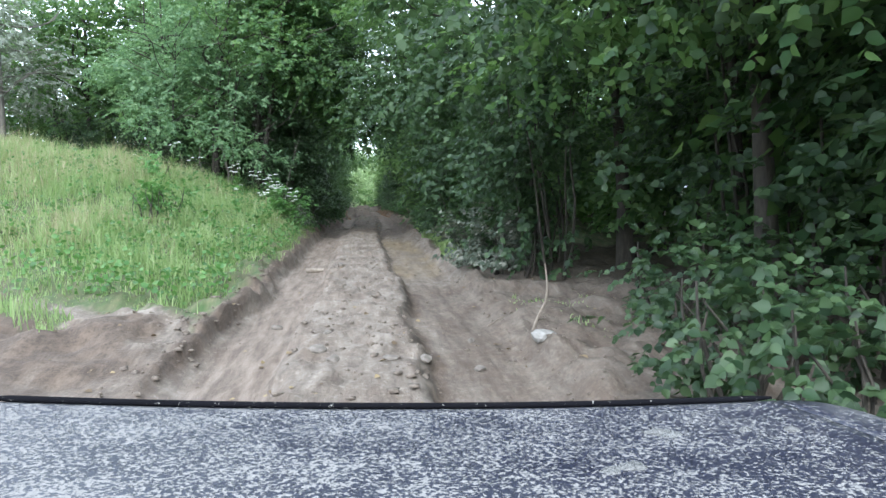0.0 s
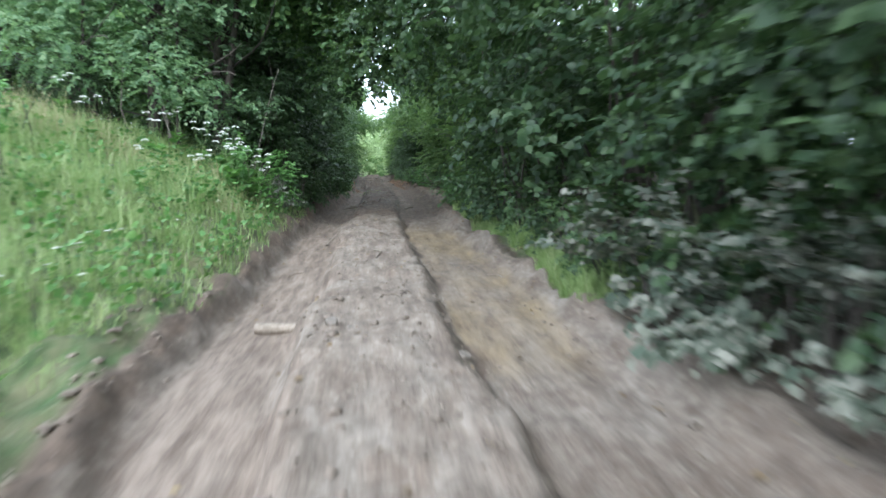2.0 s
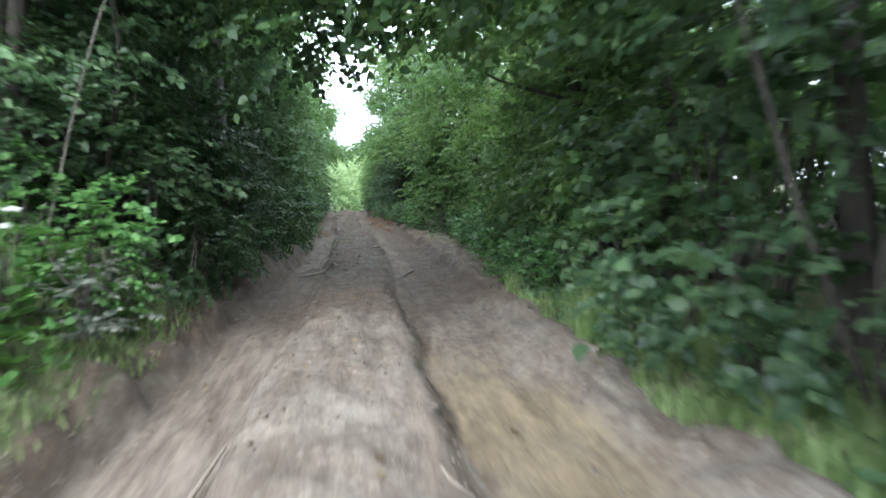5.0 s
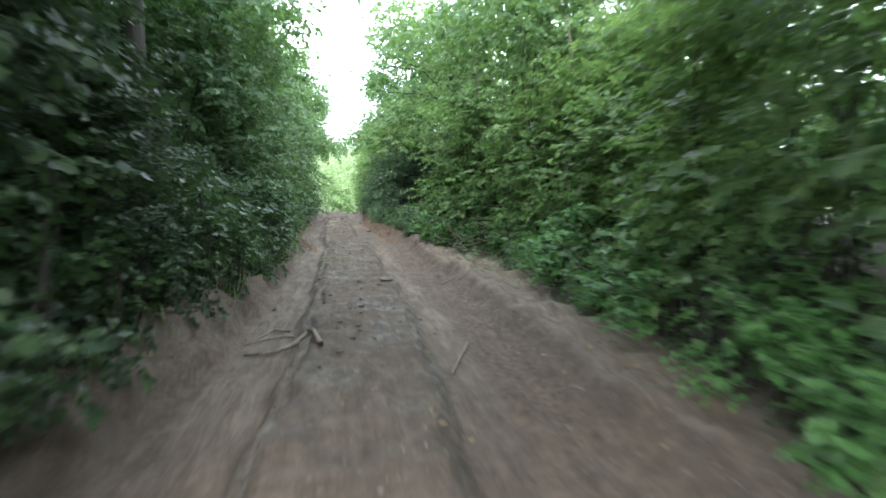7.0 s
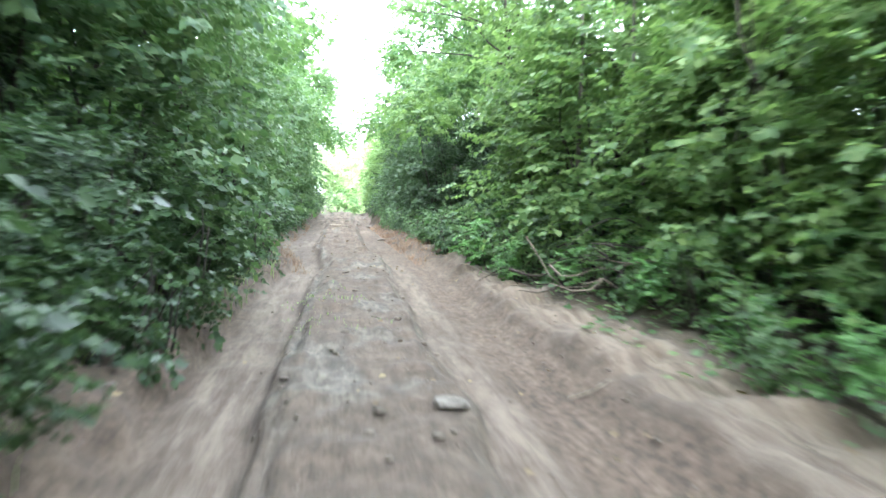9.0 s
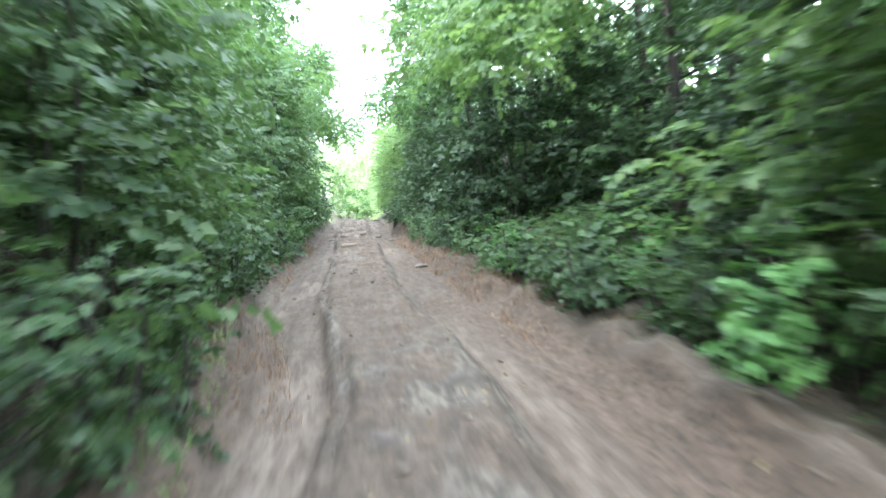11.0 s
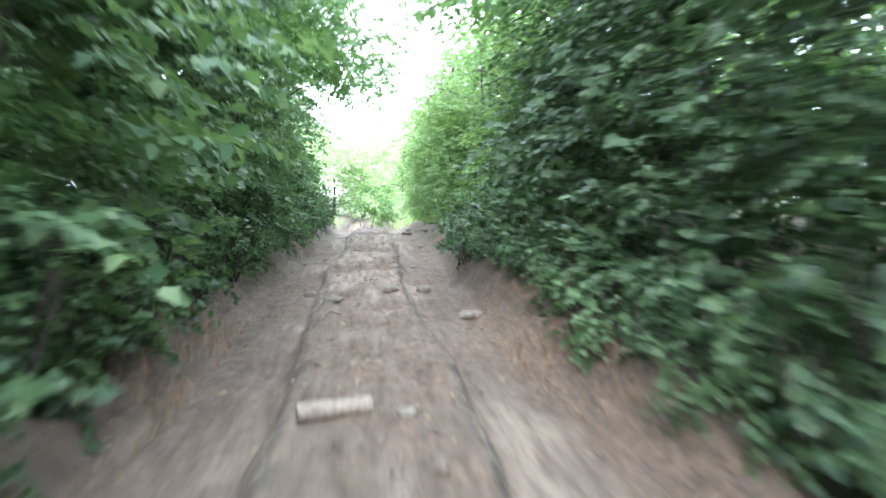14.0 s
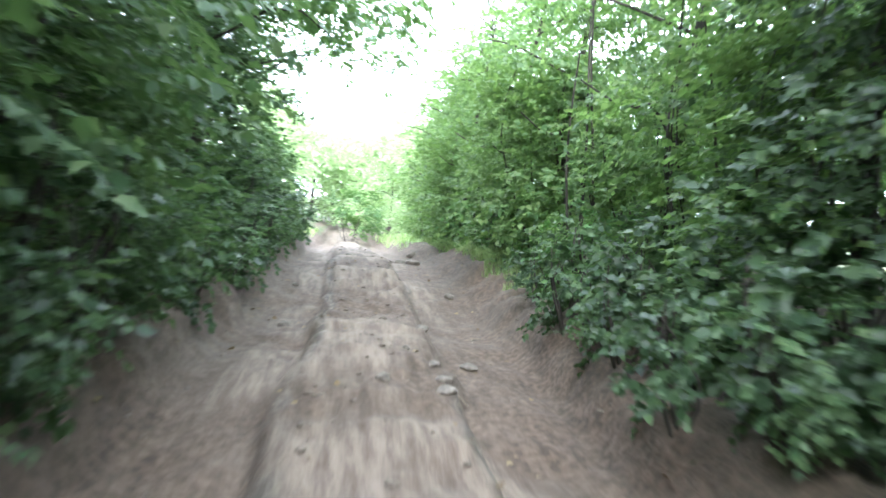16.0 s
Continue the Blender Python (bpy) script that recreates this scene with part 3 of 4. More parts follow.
HAZEL = "tall green hazel bush leaning over the dirt track"
HEDGE = [make_shrub(11 + i, h, 1.5, 500, 0.112, LEAF_SHADED, BARK, HAZEL) for i, h in enumerate((4.6, 5.6, 5.0))]
OPEN = [make_shrub(21 + i, h, 1.55, 390, 0.112, LEAF_SHADED, BARK, HAZEL, low=0.75) for i, h in enumerate((5.0, 5.6, 4.6))]
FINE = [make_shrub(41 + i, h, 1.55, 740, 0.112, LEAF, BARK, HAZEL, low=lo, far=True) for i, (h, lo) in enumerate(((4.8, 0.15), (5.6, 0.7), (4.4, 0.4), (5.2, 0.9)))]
# hazel copies whose deep shade comes from the leaf colour
SHADY = [make_shrub(44 + i, h, 1.5, 620, 0.112, LEAF_SHADED, BARK, HAZEL, low=0.1, far=True) for i, h in enumerate((4.6, 5.2))]
FINE_R = [make_shrub(141 + i, h, 1.55, 700, 0.115, LEAF_LIT, BARK, HAZEL, low=lo, far=True) for i, (h, lo) in enumerate(((4.8, 0.3), (5.6, 0.8), (4.4, 0.5)))]
THICKET = [make_shrub(47, 3.6, 2.1, 380, 0.145, LEAF_TREE, BARK, "dense green understory bush deep in the wood", low=0.0, far=True, name="understory_bush")]
NEAR = make_tree(57, 9.5, 2.9, 3.0, 680, 0.108, LEAF_SHADED, BARK, 0.14, "leaning tree overhanging the track's clearing", 2.0, far=False)
MAPLE = [make_tree(58 + i, 9.0, 3.0, 2.2, 640, 0.125, (LEAF_MAPLE, LEAF_LIT)[i], BARK, 0.10, "light green maple tree at the wood's edge", 1.4, far=True, tiers=True) for i in range(2)]
DROOP = make_tree(157, 6.2, 2.3, 0.7, 560, 0.105, LEAF_MAPLE, BARK, 0.055, "low drooping maple at the meadow's upper edge", 0.8, far=True, tiers=True)
TRUNKY = make_tree(59, 12.5, 2.7, 5.0, 420, 0.18, LEAF_TREE, BARK, 0.24, "stout dark tree trunk rising above the bushes")
ROOF = [make_tree(38 + i, 11.0, 2.9, 6.2, 560, 0.17, LEAF_TREE, BARK, 0.15, "tall leaning tree roofing over the dirt track", 2.2) for i in range(2)]
HIGH = [make_tree(31 + i, h, 2.6, b, 480, 0.18, LEAF_TREE, BARK, 0.16, "tall dark-barked forest tree with dense green crown") for i, (h, b) in enumerate(((10.5, 3.2), (12.0, 4.0), (9.0, 2.4)))]
ARCH = [make_tree(51 + i, 9.5, 2.9, 3.6, 660, 0.145, LEAF_TREE, BARK, 0.14, "leaning forest tree arching over the dirt track", 2.2, far=i != 1, tiers=i != 1) for i in range(3)]
OVERHANG = make_tree(153, 7.2, 2.6, 2.9, 640, 0.115, LEAF_SHADED, BARK, 0.12, "dark leaning tree closing over the dirt track", 3.3, far=False)
BACK = [make_tree(61 + i, 11, 3.8, 1.0, 330, 0.28, LEAF_TREE, BARK, 0.15, "dense green tree deep in the wood") for i in range(2)]
FAR = [make_tree(65 + i, 11.5, 4.2, 0.7, 520, 0.34, LEAF_GLARE, BARK, 0.18, "pale green tree beyond the wood's end, glare painted into its leaves") for i in range(2)]
LOW = [make_shrub(71 + i, 1.25, 0.75, 80, 0.09, m, BARK, "low green bush at the dirt track's edge", low=0.0, far=i == 0, name="low_bush") for i, m in enumerate((LEAF, LEAF_HERB))]
DIM = [make_shrub(75, 1.25, 0.75, 76, 0.09, LEAF_SHADED, BARK, "low green bush with the wood's shade painted into its leaves", low=0.0, name="low_bush")]
DUSTY = [make_shrub(81 + i, 0.85, 0.6, 80, 0.08, LEAF_DUST, BARK, "low bush with pale dust-covered leaves beside the track", low=0.0, name="low_bush") for i in range(1)]
WILLOW = make_tree(91, 7.5, 3.2, 1.4, 460, 0.14, LEAF_PALE, BARK_PALE, 0.13, "greyish willow tree with bare lower twigs on the hill")


TRACKSIDE, WOOD_ROW, DEEP, LOWS = "bushes along the track", "forest trees", "trees deep in the wood", "low bushes"


def row(kinds, side, y0, y1, gap, off, group="", size=(0.9, 1.1), jitter=0.25, skip=()):
    y, i = y0, 0
    while y < y1:
        if any(side * k > 0 and abs(y - abs(k)) < 0.9 for k in skip):
            y += 0.9
            continue
        edge = float(left_edge(y) if side < 0 else right_edge(y)) if group in (TRACKSIDE, LOWS) and y > 18 else 1.6
        x = side * (off + edge - 1.6 + rng.uniform(-jitter, jitter)) + float(middle(y))
        ob = put(kinds[i % len(kinds)], x, y, (180 if side > 0 else 0) + rng.uniform(-35, 35), rng.uniform(*size), 0.05)
        if group:
            tagged(ob, group=group)
        y += gap * rng.uniform(0.8, 1.2)
        i += 1


# left of the track
row(HEDGE, -1, 20.6, 26, 1.5, 3.1, TRACKSIDE, (0.6, 0.95))
row(SHADY, -1, 25.4, 33, 1.3, 2.45, TRACKSIDE, (0.30, 0.42), 0.2)
row(SHADY, -1, 25.5, 35, 1.7, 4.7, WOOD_ROW, (0.75, 1.1), 0.3)
row(FINE, -1, 33, 46, 1.85, 3.25, TRACKSIDE, (0.65, 1.1), 0.35, (-37.2,))
row(FINE, -1, 46, 77, 1.85, 3.15, TRACKSIDE, (0.5, 1.25), 0.45)
row(THICKET, -1, 23, 80, 3.2, 6.6, "understory bushes", (0.8, 1.2), 0.6)
row(THICKET, 1, 24, 80, 3.6, 9.6, "understory bushes", (0.9, 1.2), 0.5)
row(THICKET, -1, 40, 80, 3.6, 9.4, "understory bushes", (0.9, 1.2), 0.5)
row(THICKET, 1, -4, 80, 3.2, 6.9, "understory bushes", (0.8, 1.2), 0.6)
row([ARCH[0], ARCH[2]], -1, 33, 54, 4.2, 5.7, WOOD_ROW, jitter=0.4)
row([ARCH[0], ARCH[2]], -1, 54, 66, 3.8, 5.1, WOOD_ROW, jitter=0.4)
row([ARCH[0], ARCH[2]], -1, 67, 80, 4.2, 6.0, WOOD_ROW, jitter=0.4)
row(HIGH, -1, 26.5, 36, 3.0, 5.6, WOOD_ROW, jitter=0.6)
row(HIGH, -1, 28, 36, 3.4, 8.0, WOOD_ROW, jitter=0.7)
row(BACK, -1, 30, 80, 4.6, 8.9, DEEP, jitter=1.0)
row(BACK, -1, 33, 80, 9.0, 13.5, DEEP, jitter=1.5)
# right of the track
row(HEDGE, 1, 6.6, 10, 1.8, 3.4, TRACKSIDE)
row(OPEN, 1, 10, 18.5, 1.8, 3.35, TRACKSIDE)
row(FINE_R, 1, 19.6, 38, 1.7, 3.6, TRACKSIDE, (0.7, 1.05), 0.4)
row(FINE_R, 1, 29, 38, 1.9, 5.2, WOOD_ROW, (0.8, 1.1), 0.4)
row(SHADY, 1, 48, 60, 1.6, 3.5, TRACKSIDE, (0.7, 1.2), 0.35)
row(FINE_R, 1, 60, 67, 1.8, 3.5, TRACKSIDE, (0.6, 1.05), 0.35)
row(FINE_R, 1, 67, 82, 1.7, 2.8, TRACKSIDE, (0.6, 1.0), 0.3)
row(OPEN, 1, -2.5, 6.5, 1.7, 5.3, TRACKSIDE, (0.95, 1.2))
row(HIGH, 1, 0, 16, 3.8, 6.8, WOOD_ROW, jitter=0.4)
row([ARCH[0], ARCH[2]], 1, 31, 54, 7.5, 6.3, WOOD_ROW, jitter=0.4, skip=(38.5,))
row(BACK, 1, -2, 18, 4.2, 8.8, DEEP, jitter=1.0)
row(BACK, 1, 18, 82, 4.6, 11.5, DEEP, jitter=1.0)
row(BACK, 1, 0, 28, 8.0, 13, DEEP, jitter=1.5)
# the leafy arch where the track enters the wood, and the thicket above the meadow
for x, y, t, s in ((-5.2, 21.9, -50, 0.95), (-7.2, 22.6, -70, 0.9), (-8.4, 24.4, -60, 0.9)):
    tagged(put(MAPLE[0], x, y, t, s), group=WOOD_ROW)
for x, y, t, s in ((-4.3, 19.6, -40, 0.9), (-6.3, 19.9, -60, 0.95)):
    tagged(put(DROOP, x, y, t, s, 0.3), group=WOOD_ROW)
for x, y, t, s in ((4.6, 3.0, 180, 0.95), (4.5, 6.8, 175, 0.9), (4.1, 11.5, 185, 0.95), (5.4, 0.2, 190, 0.9), (3.6, 16.8, 172, 0.95)):
    tagged(put(NEAR, x, y, t, s), group=WOOD_ROW)
for x, y, t in ((4.3, 19.8, 180), (4.3, 41.6, 178), (4.6, 56.5, 120), (3.7, 60.0, 20), (3.7, 63.2, -15), (3.4, 66.4, 10), (3.3, 69.8, -10), (3.0, 73.4, 15), (2.9, 77.0, 0), (3.2, 80.5, -5)):
    tagged(put(MAPLE[1], x, y, t, 0.92), group=WOOD_ROW)
for x, y, t in ((-3.8, 21.0, 0), (-4.2, 24.6, 0), (-4.3, 22.9, 4), (-4.0, 27.0, 8), (-4.4, 26.0, -6), (4.4, 14.5, 185)):
    tagged(put(ROOF[0 if x < 0 else 1], x, y, t, rng.uniform(0.95, 1.05)), group=WOOD_ROW)
for x, y, t in ((-5.0, 20.3, -5), (3.6, 19.5, 180), (-3.7, 20.9, 0), (-3.9, 22.8, 8), (-3.8, 24.7, -6), (-3.7, 26.9, 5)):
    tagged(put(ARCH[1], x, y, t, 0.9), group=WOOD_ROW)
for x, y, t in ((-3.6, 20.4, 0), (3.7, 21.5, 182)):
    tagged(put(OVERHANG, x, y, t, 1.0), group=WOOD_ROW)
for x, y, t in ((5.2, -1.2, 176), (5.4, 1.8, 184), (5.2, 4.6, 180)):
    tagged(put(ARCH[1], x, y, t, 0.76), group=WOOD_ROW)
for x, y, t in ((4.9, 23.2, 176), (-3.5, 63.2, 0), (-3.5, 66.4, -6), (-3.4, 69.6, 0), (4.9, 53.4, 180), (5.0, 58.4, 176)):
    tagged(put(ARCH[0], x, y, t, 0.88), group=WOOD_ROW)
for x, y in ((-9.8, 28.0), (-12.5, 29.0)):
    tagged(put(HIGH[0], x, y, rng.uniform(0, 360), rng.uniform(0.9, 1.05)), group=WOOD_ROW)
for x, y, k in ((-4.6, 22.0, 0.62), (-7.0, 22.8, 0.6), (-9.4, 24.2, 0.6), (-11.6, 25.4, 0.6)):
    tagged(put(HEDGE[0], x, y, -90 + rng.uniform(-20, 20), k), group=TRACKSIDE)
for x, y in ((-12.6, 21.6), (-14.4, 20.4), (-16.0, 21.6), (-17.5, 20.0), (-21, 24), (-16, 27), (-20, 17), (-25, 21)):
    tagged(put(WILLOW, x, y, rng.uniform(0, 360), rng.uniform(0.9, 1.1)), group="willows on the hill")
for x, y in ((-14, 24.5), (-18, 23), (-22, 22), (-26, 19), (-19, 27)):
    tagged(put(THICKET[0], x, y, rng.uniform(0, 360), rng.uniform(0.7, 0.9)), group="understory bushes")
for x, y in ((-17, 33), (-23, 31), (-29, 28), (-24, 26), (-31, 20), (-33, 12), (-26, 36), (-20, 38), (-31, 40), (-27, 46), (-36, 46), (-21, 47), (-11, 31), (-15, 31.5), (-8, 31)):
    tagged(put(BACK[1], x, y, rng.uniform(0, 360), rng.uniform(0.9, 1.1)), group=DEEP)
for x, y, k in ((-3.3, 19.9, 0.45), (-6.4, 19.6, 0.45)):
    tagged(put(SHADY[1], x, y, -60, k), group=TRACKSIDE)
# low growth
row([LOW[0], DIM[0]], 1, 36, 60, 1.35, 2.35, LOWS, (0.5, 0.8), 0.15)
row([DIM[0], LOW[0], DIM[0]], 1, 10, 19.5, 1.2, 2.5, LOWS, (0.5, 0.95), 0.2)
for side, y0, y1, off in ((1, 19.5, 24, 2.5), (1, 62, 76, 2.7), (1, 24, 38, 2.9)):
    row(LOW, side, y0, y1, 1.35, off, LOWS, (0.55, 1.1), 0.2)
row([LOW[0], DIM[0]], -1, 33, 46, 0.9, 2.1, LOWS, (0.55, 1.0), 0.2)
row([LOW[0], DIM[0]], -1, 46, 76, 0.7, 1.95, LOWS, (0.55, 0.95), 0.12)
row([DIM[0], LOW[0]], -1, 44, 74, 1.0, 2.55, LOWS, (0.8, 1.15), 0.2)
row(DIM, -1, 20.5, 34, 0.8, 2.05, LOWS, (0.55, 0.95), 0.15)
row(DIM, -1, 20.5, 33, 1.0, 2.7, LOWS, (0.9, 1.25), 0.2)
row([LOW[1], LOW[0]], 1, 40.4, 45.4, 0.62, 2.7, LOWS, (0.45, 0.7), 0.3)
row([DIM[0], LOW[0]], 1, 38, 41.5, 0.7, 2.9, LOWS, (0.6, 0.95), 0.3)
row([LOW[1], LOW[0]], 1, 41.5, 45.6, 0.8, 3.6, LOWS, (0.55, 0.8), 0.3)
for x, y, k in ((4.6, 38.6, 0.8), (5.0, 40.2, 0.85), (5.6, 41.8, 0.9), (5.0, 43.6, 0.8), (5.2, 45.4, 0.9), (5.0, 47.0, 0.8), (4.6, 48.4, 0.7)):
    tagged(put(SHADY[0], x, y, 180, k), group=TRACKSIDE)
# two trees added overhead to keep light out of the hollow
for y in (44.2, 47.2):
    tagged(put(ARCH[2], 5.4, y, 180, 0.85), group=WOOD_ROW)
row(LOW, 1, 21, 38, 0.75, 2.15, LOWS, (0.4, 0.75), 0.2)
row([LOW[0], DIM[0]], 1, 22, 38, 1.0, 3.7, LOWS, (0.8, 1.15), 0.3)
row(DIM, 1, -0.8, 3.2, 1.0, 3.7, LOWS, (0.8, 1.05), 0.25)
row(DIM, 1, -1.6, 0.8, 0.7, 2.55, LOWS, (0.6, 0.85), 0.2)
row(DUSTY, 1, 6.6, 9.4, 0.8, 2.35, "dusty bushes", (0.7, 1.1), 0.2)
for x, y in ((-2.0, 17.8), (-2.1, 19.0)):
    tagged(put(DUSTY[0], x, y, rng.uniform(0, 360), 0.62), group="dusty bushes")
for x, y in ((-2.3, 17.4), (-2.2, 18.3), (-2.5, 19.3), (-3.3, 19.6), (-4.4, 10.6), (-4.1, 11.3), (-5.2, 14.5)):
    tagged(put(LOW[1], x, y, rng.uniform(0, 360), rng.uniform(0.65, 0.9)), group=LOWS)
row([DIM[0], LOW[0]], 1, 49.5, 64, 0.75, 2.05, LOWS, (0.45, 0.75), 0.15)
row([DIM[0], DIM[0], LOW[0]], 1, 50, 63, 0.9, 2.6, LOWS, (0.7, 1.05), 0.2)
row(THICKET, 1, -3, 22, 3.0, 9.8, "understory bushes", (0.9, 1.15), 0.5)
row(THICKET, 1, -2, 20, 3.4, 14.5, "understory bushes", (1.0, 1.2), 0.6)
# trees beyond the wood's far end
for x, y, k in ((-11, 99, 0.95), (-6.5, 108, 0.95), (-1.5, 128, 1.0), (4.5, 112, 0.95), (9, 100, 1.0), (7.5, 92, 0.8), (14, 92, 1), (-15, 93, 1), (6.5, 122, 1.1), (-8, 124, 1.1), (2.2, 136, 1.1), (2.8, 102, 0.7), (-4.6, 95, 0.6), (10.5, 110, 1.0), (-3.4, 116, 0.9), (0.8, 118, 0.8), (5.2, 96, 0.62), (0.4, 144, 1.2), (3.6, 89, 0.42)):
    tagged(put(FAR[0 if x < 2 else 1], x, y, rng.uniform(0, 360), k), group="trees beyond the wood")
tagged(put(THICKET[0], 0.1, 96, 40, 0.9), group="understory bushes")
# single trunks that stand out
for x, y, h in ((-2.95, 29.9, 1.0), (-2.75, 37.5, 0.8), (4.9, 36.4, 0.75)):
    tagged(put(TRUNKY, x, y, rng.uniform(0, 360), h), group="stout trunks")

# ---------- thin bare stems in the thicket ----------


def make_pole(a, b, r, label, name="sapling_stem", mat=None, bend=0.03):
    g = np.random.RandomState(int(abs(a[0]) * 100))
    me = joined(name, [limb(g, (0, 0, 0), np.subtract(b, a), r, r * 0.4, bend, 8)], mat or BARK_PALE)
    ob = new(name, me)
    ob.location = a
    return tagged(ob, label, "sapling")


for a, b, r in (((-4.55, 19.0), (-5.25, 19.1, 3.9), 0.03), ((-4.4, 19.05), (-4.55, 19.1, 3.9), 0.03), ((-4.15, 19.0), (-4.5, 19.1, 3.3), 0.024), ((-2.8, 19.1), (-1.95, 19.3, 3.5), 0.022)):
    make_pole((*a, floor_at(*a) - 0.1), b, r * 0.7, "thin bare grey sapling stem in the thicket", bend=0.07)
for i in range(6):
    x, y = 3.5 + 2.2 * rng.rand(), 29.5 + 8 * rng.rand()
    make_pole((x, y, floor_at(x, y) - 0.1), (x + rng.uniform(-.4, .4), y + rng.uniform(-.4, .4), rng.uniform(4.0, 6.0)), rng.uniform(0.03, 0.06), "slender pale grey young trunk in the open wood")
for i in range(6):
    x, y = 2.8 + 1.6 * rng.rand(), 63.5 + 6 * rng.rand()
    make_pole((x, y, floor_at(x, y) - 0.1), (x + rng.uniform(-.3, .3), y + rng.uniform(-.3, .3), rng.uniform(3.5, 5.5)), 0.028, "slender dark young stem among bushes", mat=BARK)

# ---------- grass ----------


def blades_mesh(name, at, height, width, bend, mat):
    n = len(at)
    a = rng.uniform(0, 6.28, n)
    d = np.stack([np.cos(a), np.sin(a), 0 * a], 1)
    s = np.stack([-np.sin(a), np.cos(a), 0 * a], 1)
    lv = []
    for f, w in ((0, 1.0), (0.55, 0.8), (1.0, 0.12)):
        mid = at + d * (bend * f * f)[:, None]
        mid[:, 2] += height * f * (1 - 0.18 * f)
        lv += [mid - s * (width * w)[:, None] / 2, mid + s * (width * w)[:, None] / 2]
    v = np.stack(lv, 1).reshape(-1, 3)
    k = np.arange(n)[:, None, None] * 6
    q = (k + np.array([(0, 1, 3, 2), (2, 3, 5, 4)])[None]).reshape(-1, 4)
    return mesh_from(name, v, q, mat)


def meadow(name, n, box, keep, height, width, mat, label):
    x, y = rng.uniform(box[0], box[1], n), rng.uniform(box[2], box[3], n)
    ok = keep(x, y)
    x, y = x[ok], y[ok]
    tuft = 0.75 + 0.5 * grain(x, y, 1.4, 40, 2)
    at = np.stack([x, y, land(x, y) - 0.02], 1)
    low = np.where(x < 0, step(-0.1, 1.0, np.minimum(-1.8 - x, (y - 4.2 + 0.75 * (x + 2)) * 0.7) if "meadow" in name or "dry" in name else x * 0 + 1), 1)
    h = height * rng.uniform(0.45, 1.15, len(x)) * tuft * (0.38 + 0.62 * low)
    me = blades_mesh(name, at, h, width * rng.uniform(0.7, 1.4, len(x)), h * rng.uniform(0.1, 0.7, len(x)), mat)
    return tagged(new(name, me), label, "grass", kind="stuff")


def on_bank(x, y):
    edge = np.interp(y, [8, 11.5], [-1.95, -1.58]) + 0.26 * grain(x, y, 0.9, 41, 4) + rng.normal(0, 0.10, len(x))
    line = 3.9 - 0.75 * (x + 2.0) + 0.7 * grain(x, y, 0.7, 42, 4) + rng.normal(0, 0.25, len(x))
    thin = rng.rand(len(x)) < np.clip(1.4 - (-x - 2) / 11, 0.3, 1)
    return (x < edge) & (y > np.minimum(line, 9.5) - 0.0) & thin


meadow("meadow_grass", 64000, (-15, -1.6, 3.5, 20.6), on_bank, 0.62, 0.014, GRASS, "tall lush green meadow grass on the bank")
meadow("dry_grass", 42000, (-15, -1.9, 4.0, 20.6), lambda x, y: on_bank(x, y) & (grain(x, y, 0.5, 43, 2) > 0.1 - 0.05 * (-x - 6)), 0.85, 0.007, STRAW, "dry straw-coloured grass stalks in the meadow")
meadow("verge_grass", 26000, (1.6, 3.4, 9.5, 21.5), lambda x, y: (x > right_edge(y) + middle(y) + 0.12 + 0.2 * grain(x, y, 1.2, 44, 3)), 0.42, 0.013, GRASS, "lush green grass along the track's verge")
meadow("far_verge_grass", 12000, (1.6, 3.8, 65, 76), lambda x, y: x > middle(y) + right_edge(y) + 0.15 + 0.2 * grain(x, y, 1.2, 45, 3), 0.3, 0.013, GRASS, "short green grass on the cut bank")
meadow("edge_grass", 12000, (-2.8, -1.0, 20, 76), lambda x, y: (grain(x, y, 0.5, 46, 2) > 0.0) & (x < middle(y) - left_edge(y) - 0.1) & (x > middle(y) - left_edge(y) - 0.9), 0.3, 0.012, GRASS, "patchy green grass along the wood's edge")
meadow("rusty_grass", 36000, (-3.0, 3.2, 38, 57), lambda x, y: (((x < middle(y) - left_edge(y) + 0.42) & (x > middle(y) - left_edge(y) - 0.6)) | ((x > middle(y) + right_edge(y) - 0.35) & (x < middle(y) + right_edge(y) + 0.5))) & (grain(x, y, 0.6, 49, 3) > -0.25), 0.17, 0.008, RUST, "withered rust-brown grass on the track's banks")
meadow("ridge_weeds", 1500, (-0.65, 0.75, 25.8, 35), lambda x, y: grain(x, y, 0.9, 50, 3) > 0.45, 0.07, 0.012, GRASS, "sparse low green weeds on the track's ridge")
meadow("fork_grass", 2600, (-6, -3.0, 2.6, 6.0), lambda x, y: abs(y - 3.7 + 1.05 * (x + 3.4)) < 0.35 + 0.15 * grain(x, y, 2, 48, 2), 0.3, 0.012, GRASS, "green grass strip between wheel tracks")
meadow("clearing_weeds", 900, (1.9, 3.6, 2.0, 4.4), lambda x, y: grain(x, y, 1.1, 47, 3) > 0.35, 0.09, 0.012, GRASS, "sparse short green weeds on bare earth")
meadow("far_meadow_grass", 14000, (-14, 16, 79, 100), lambda x, y: abs(x) > 1.8, 0.5, 0.05, GRASS, "bright green meadow beyond the wood")

# ---------- flowering herbs ----------


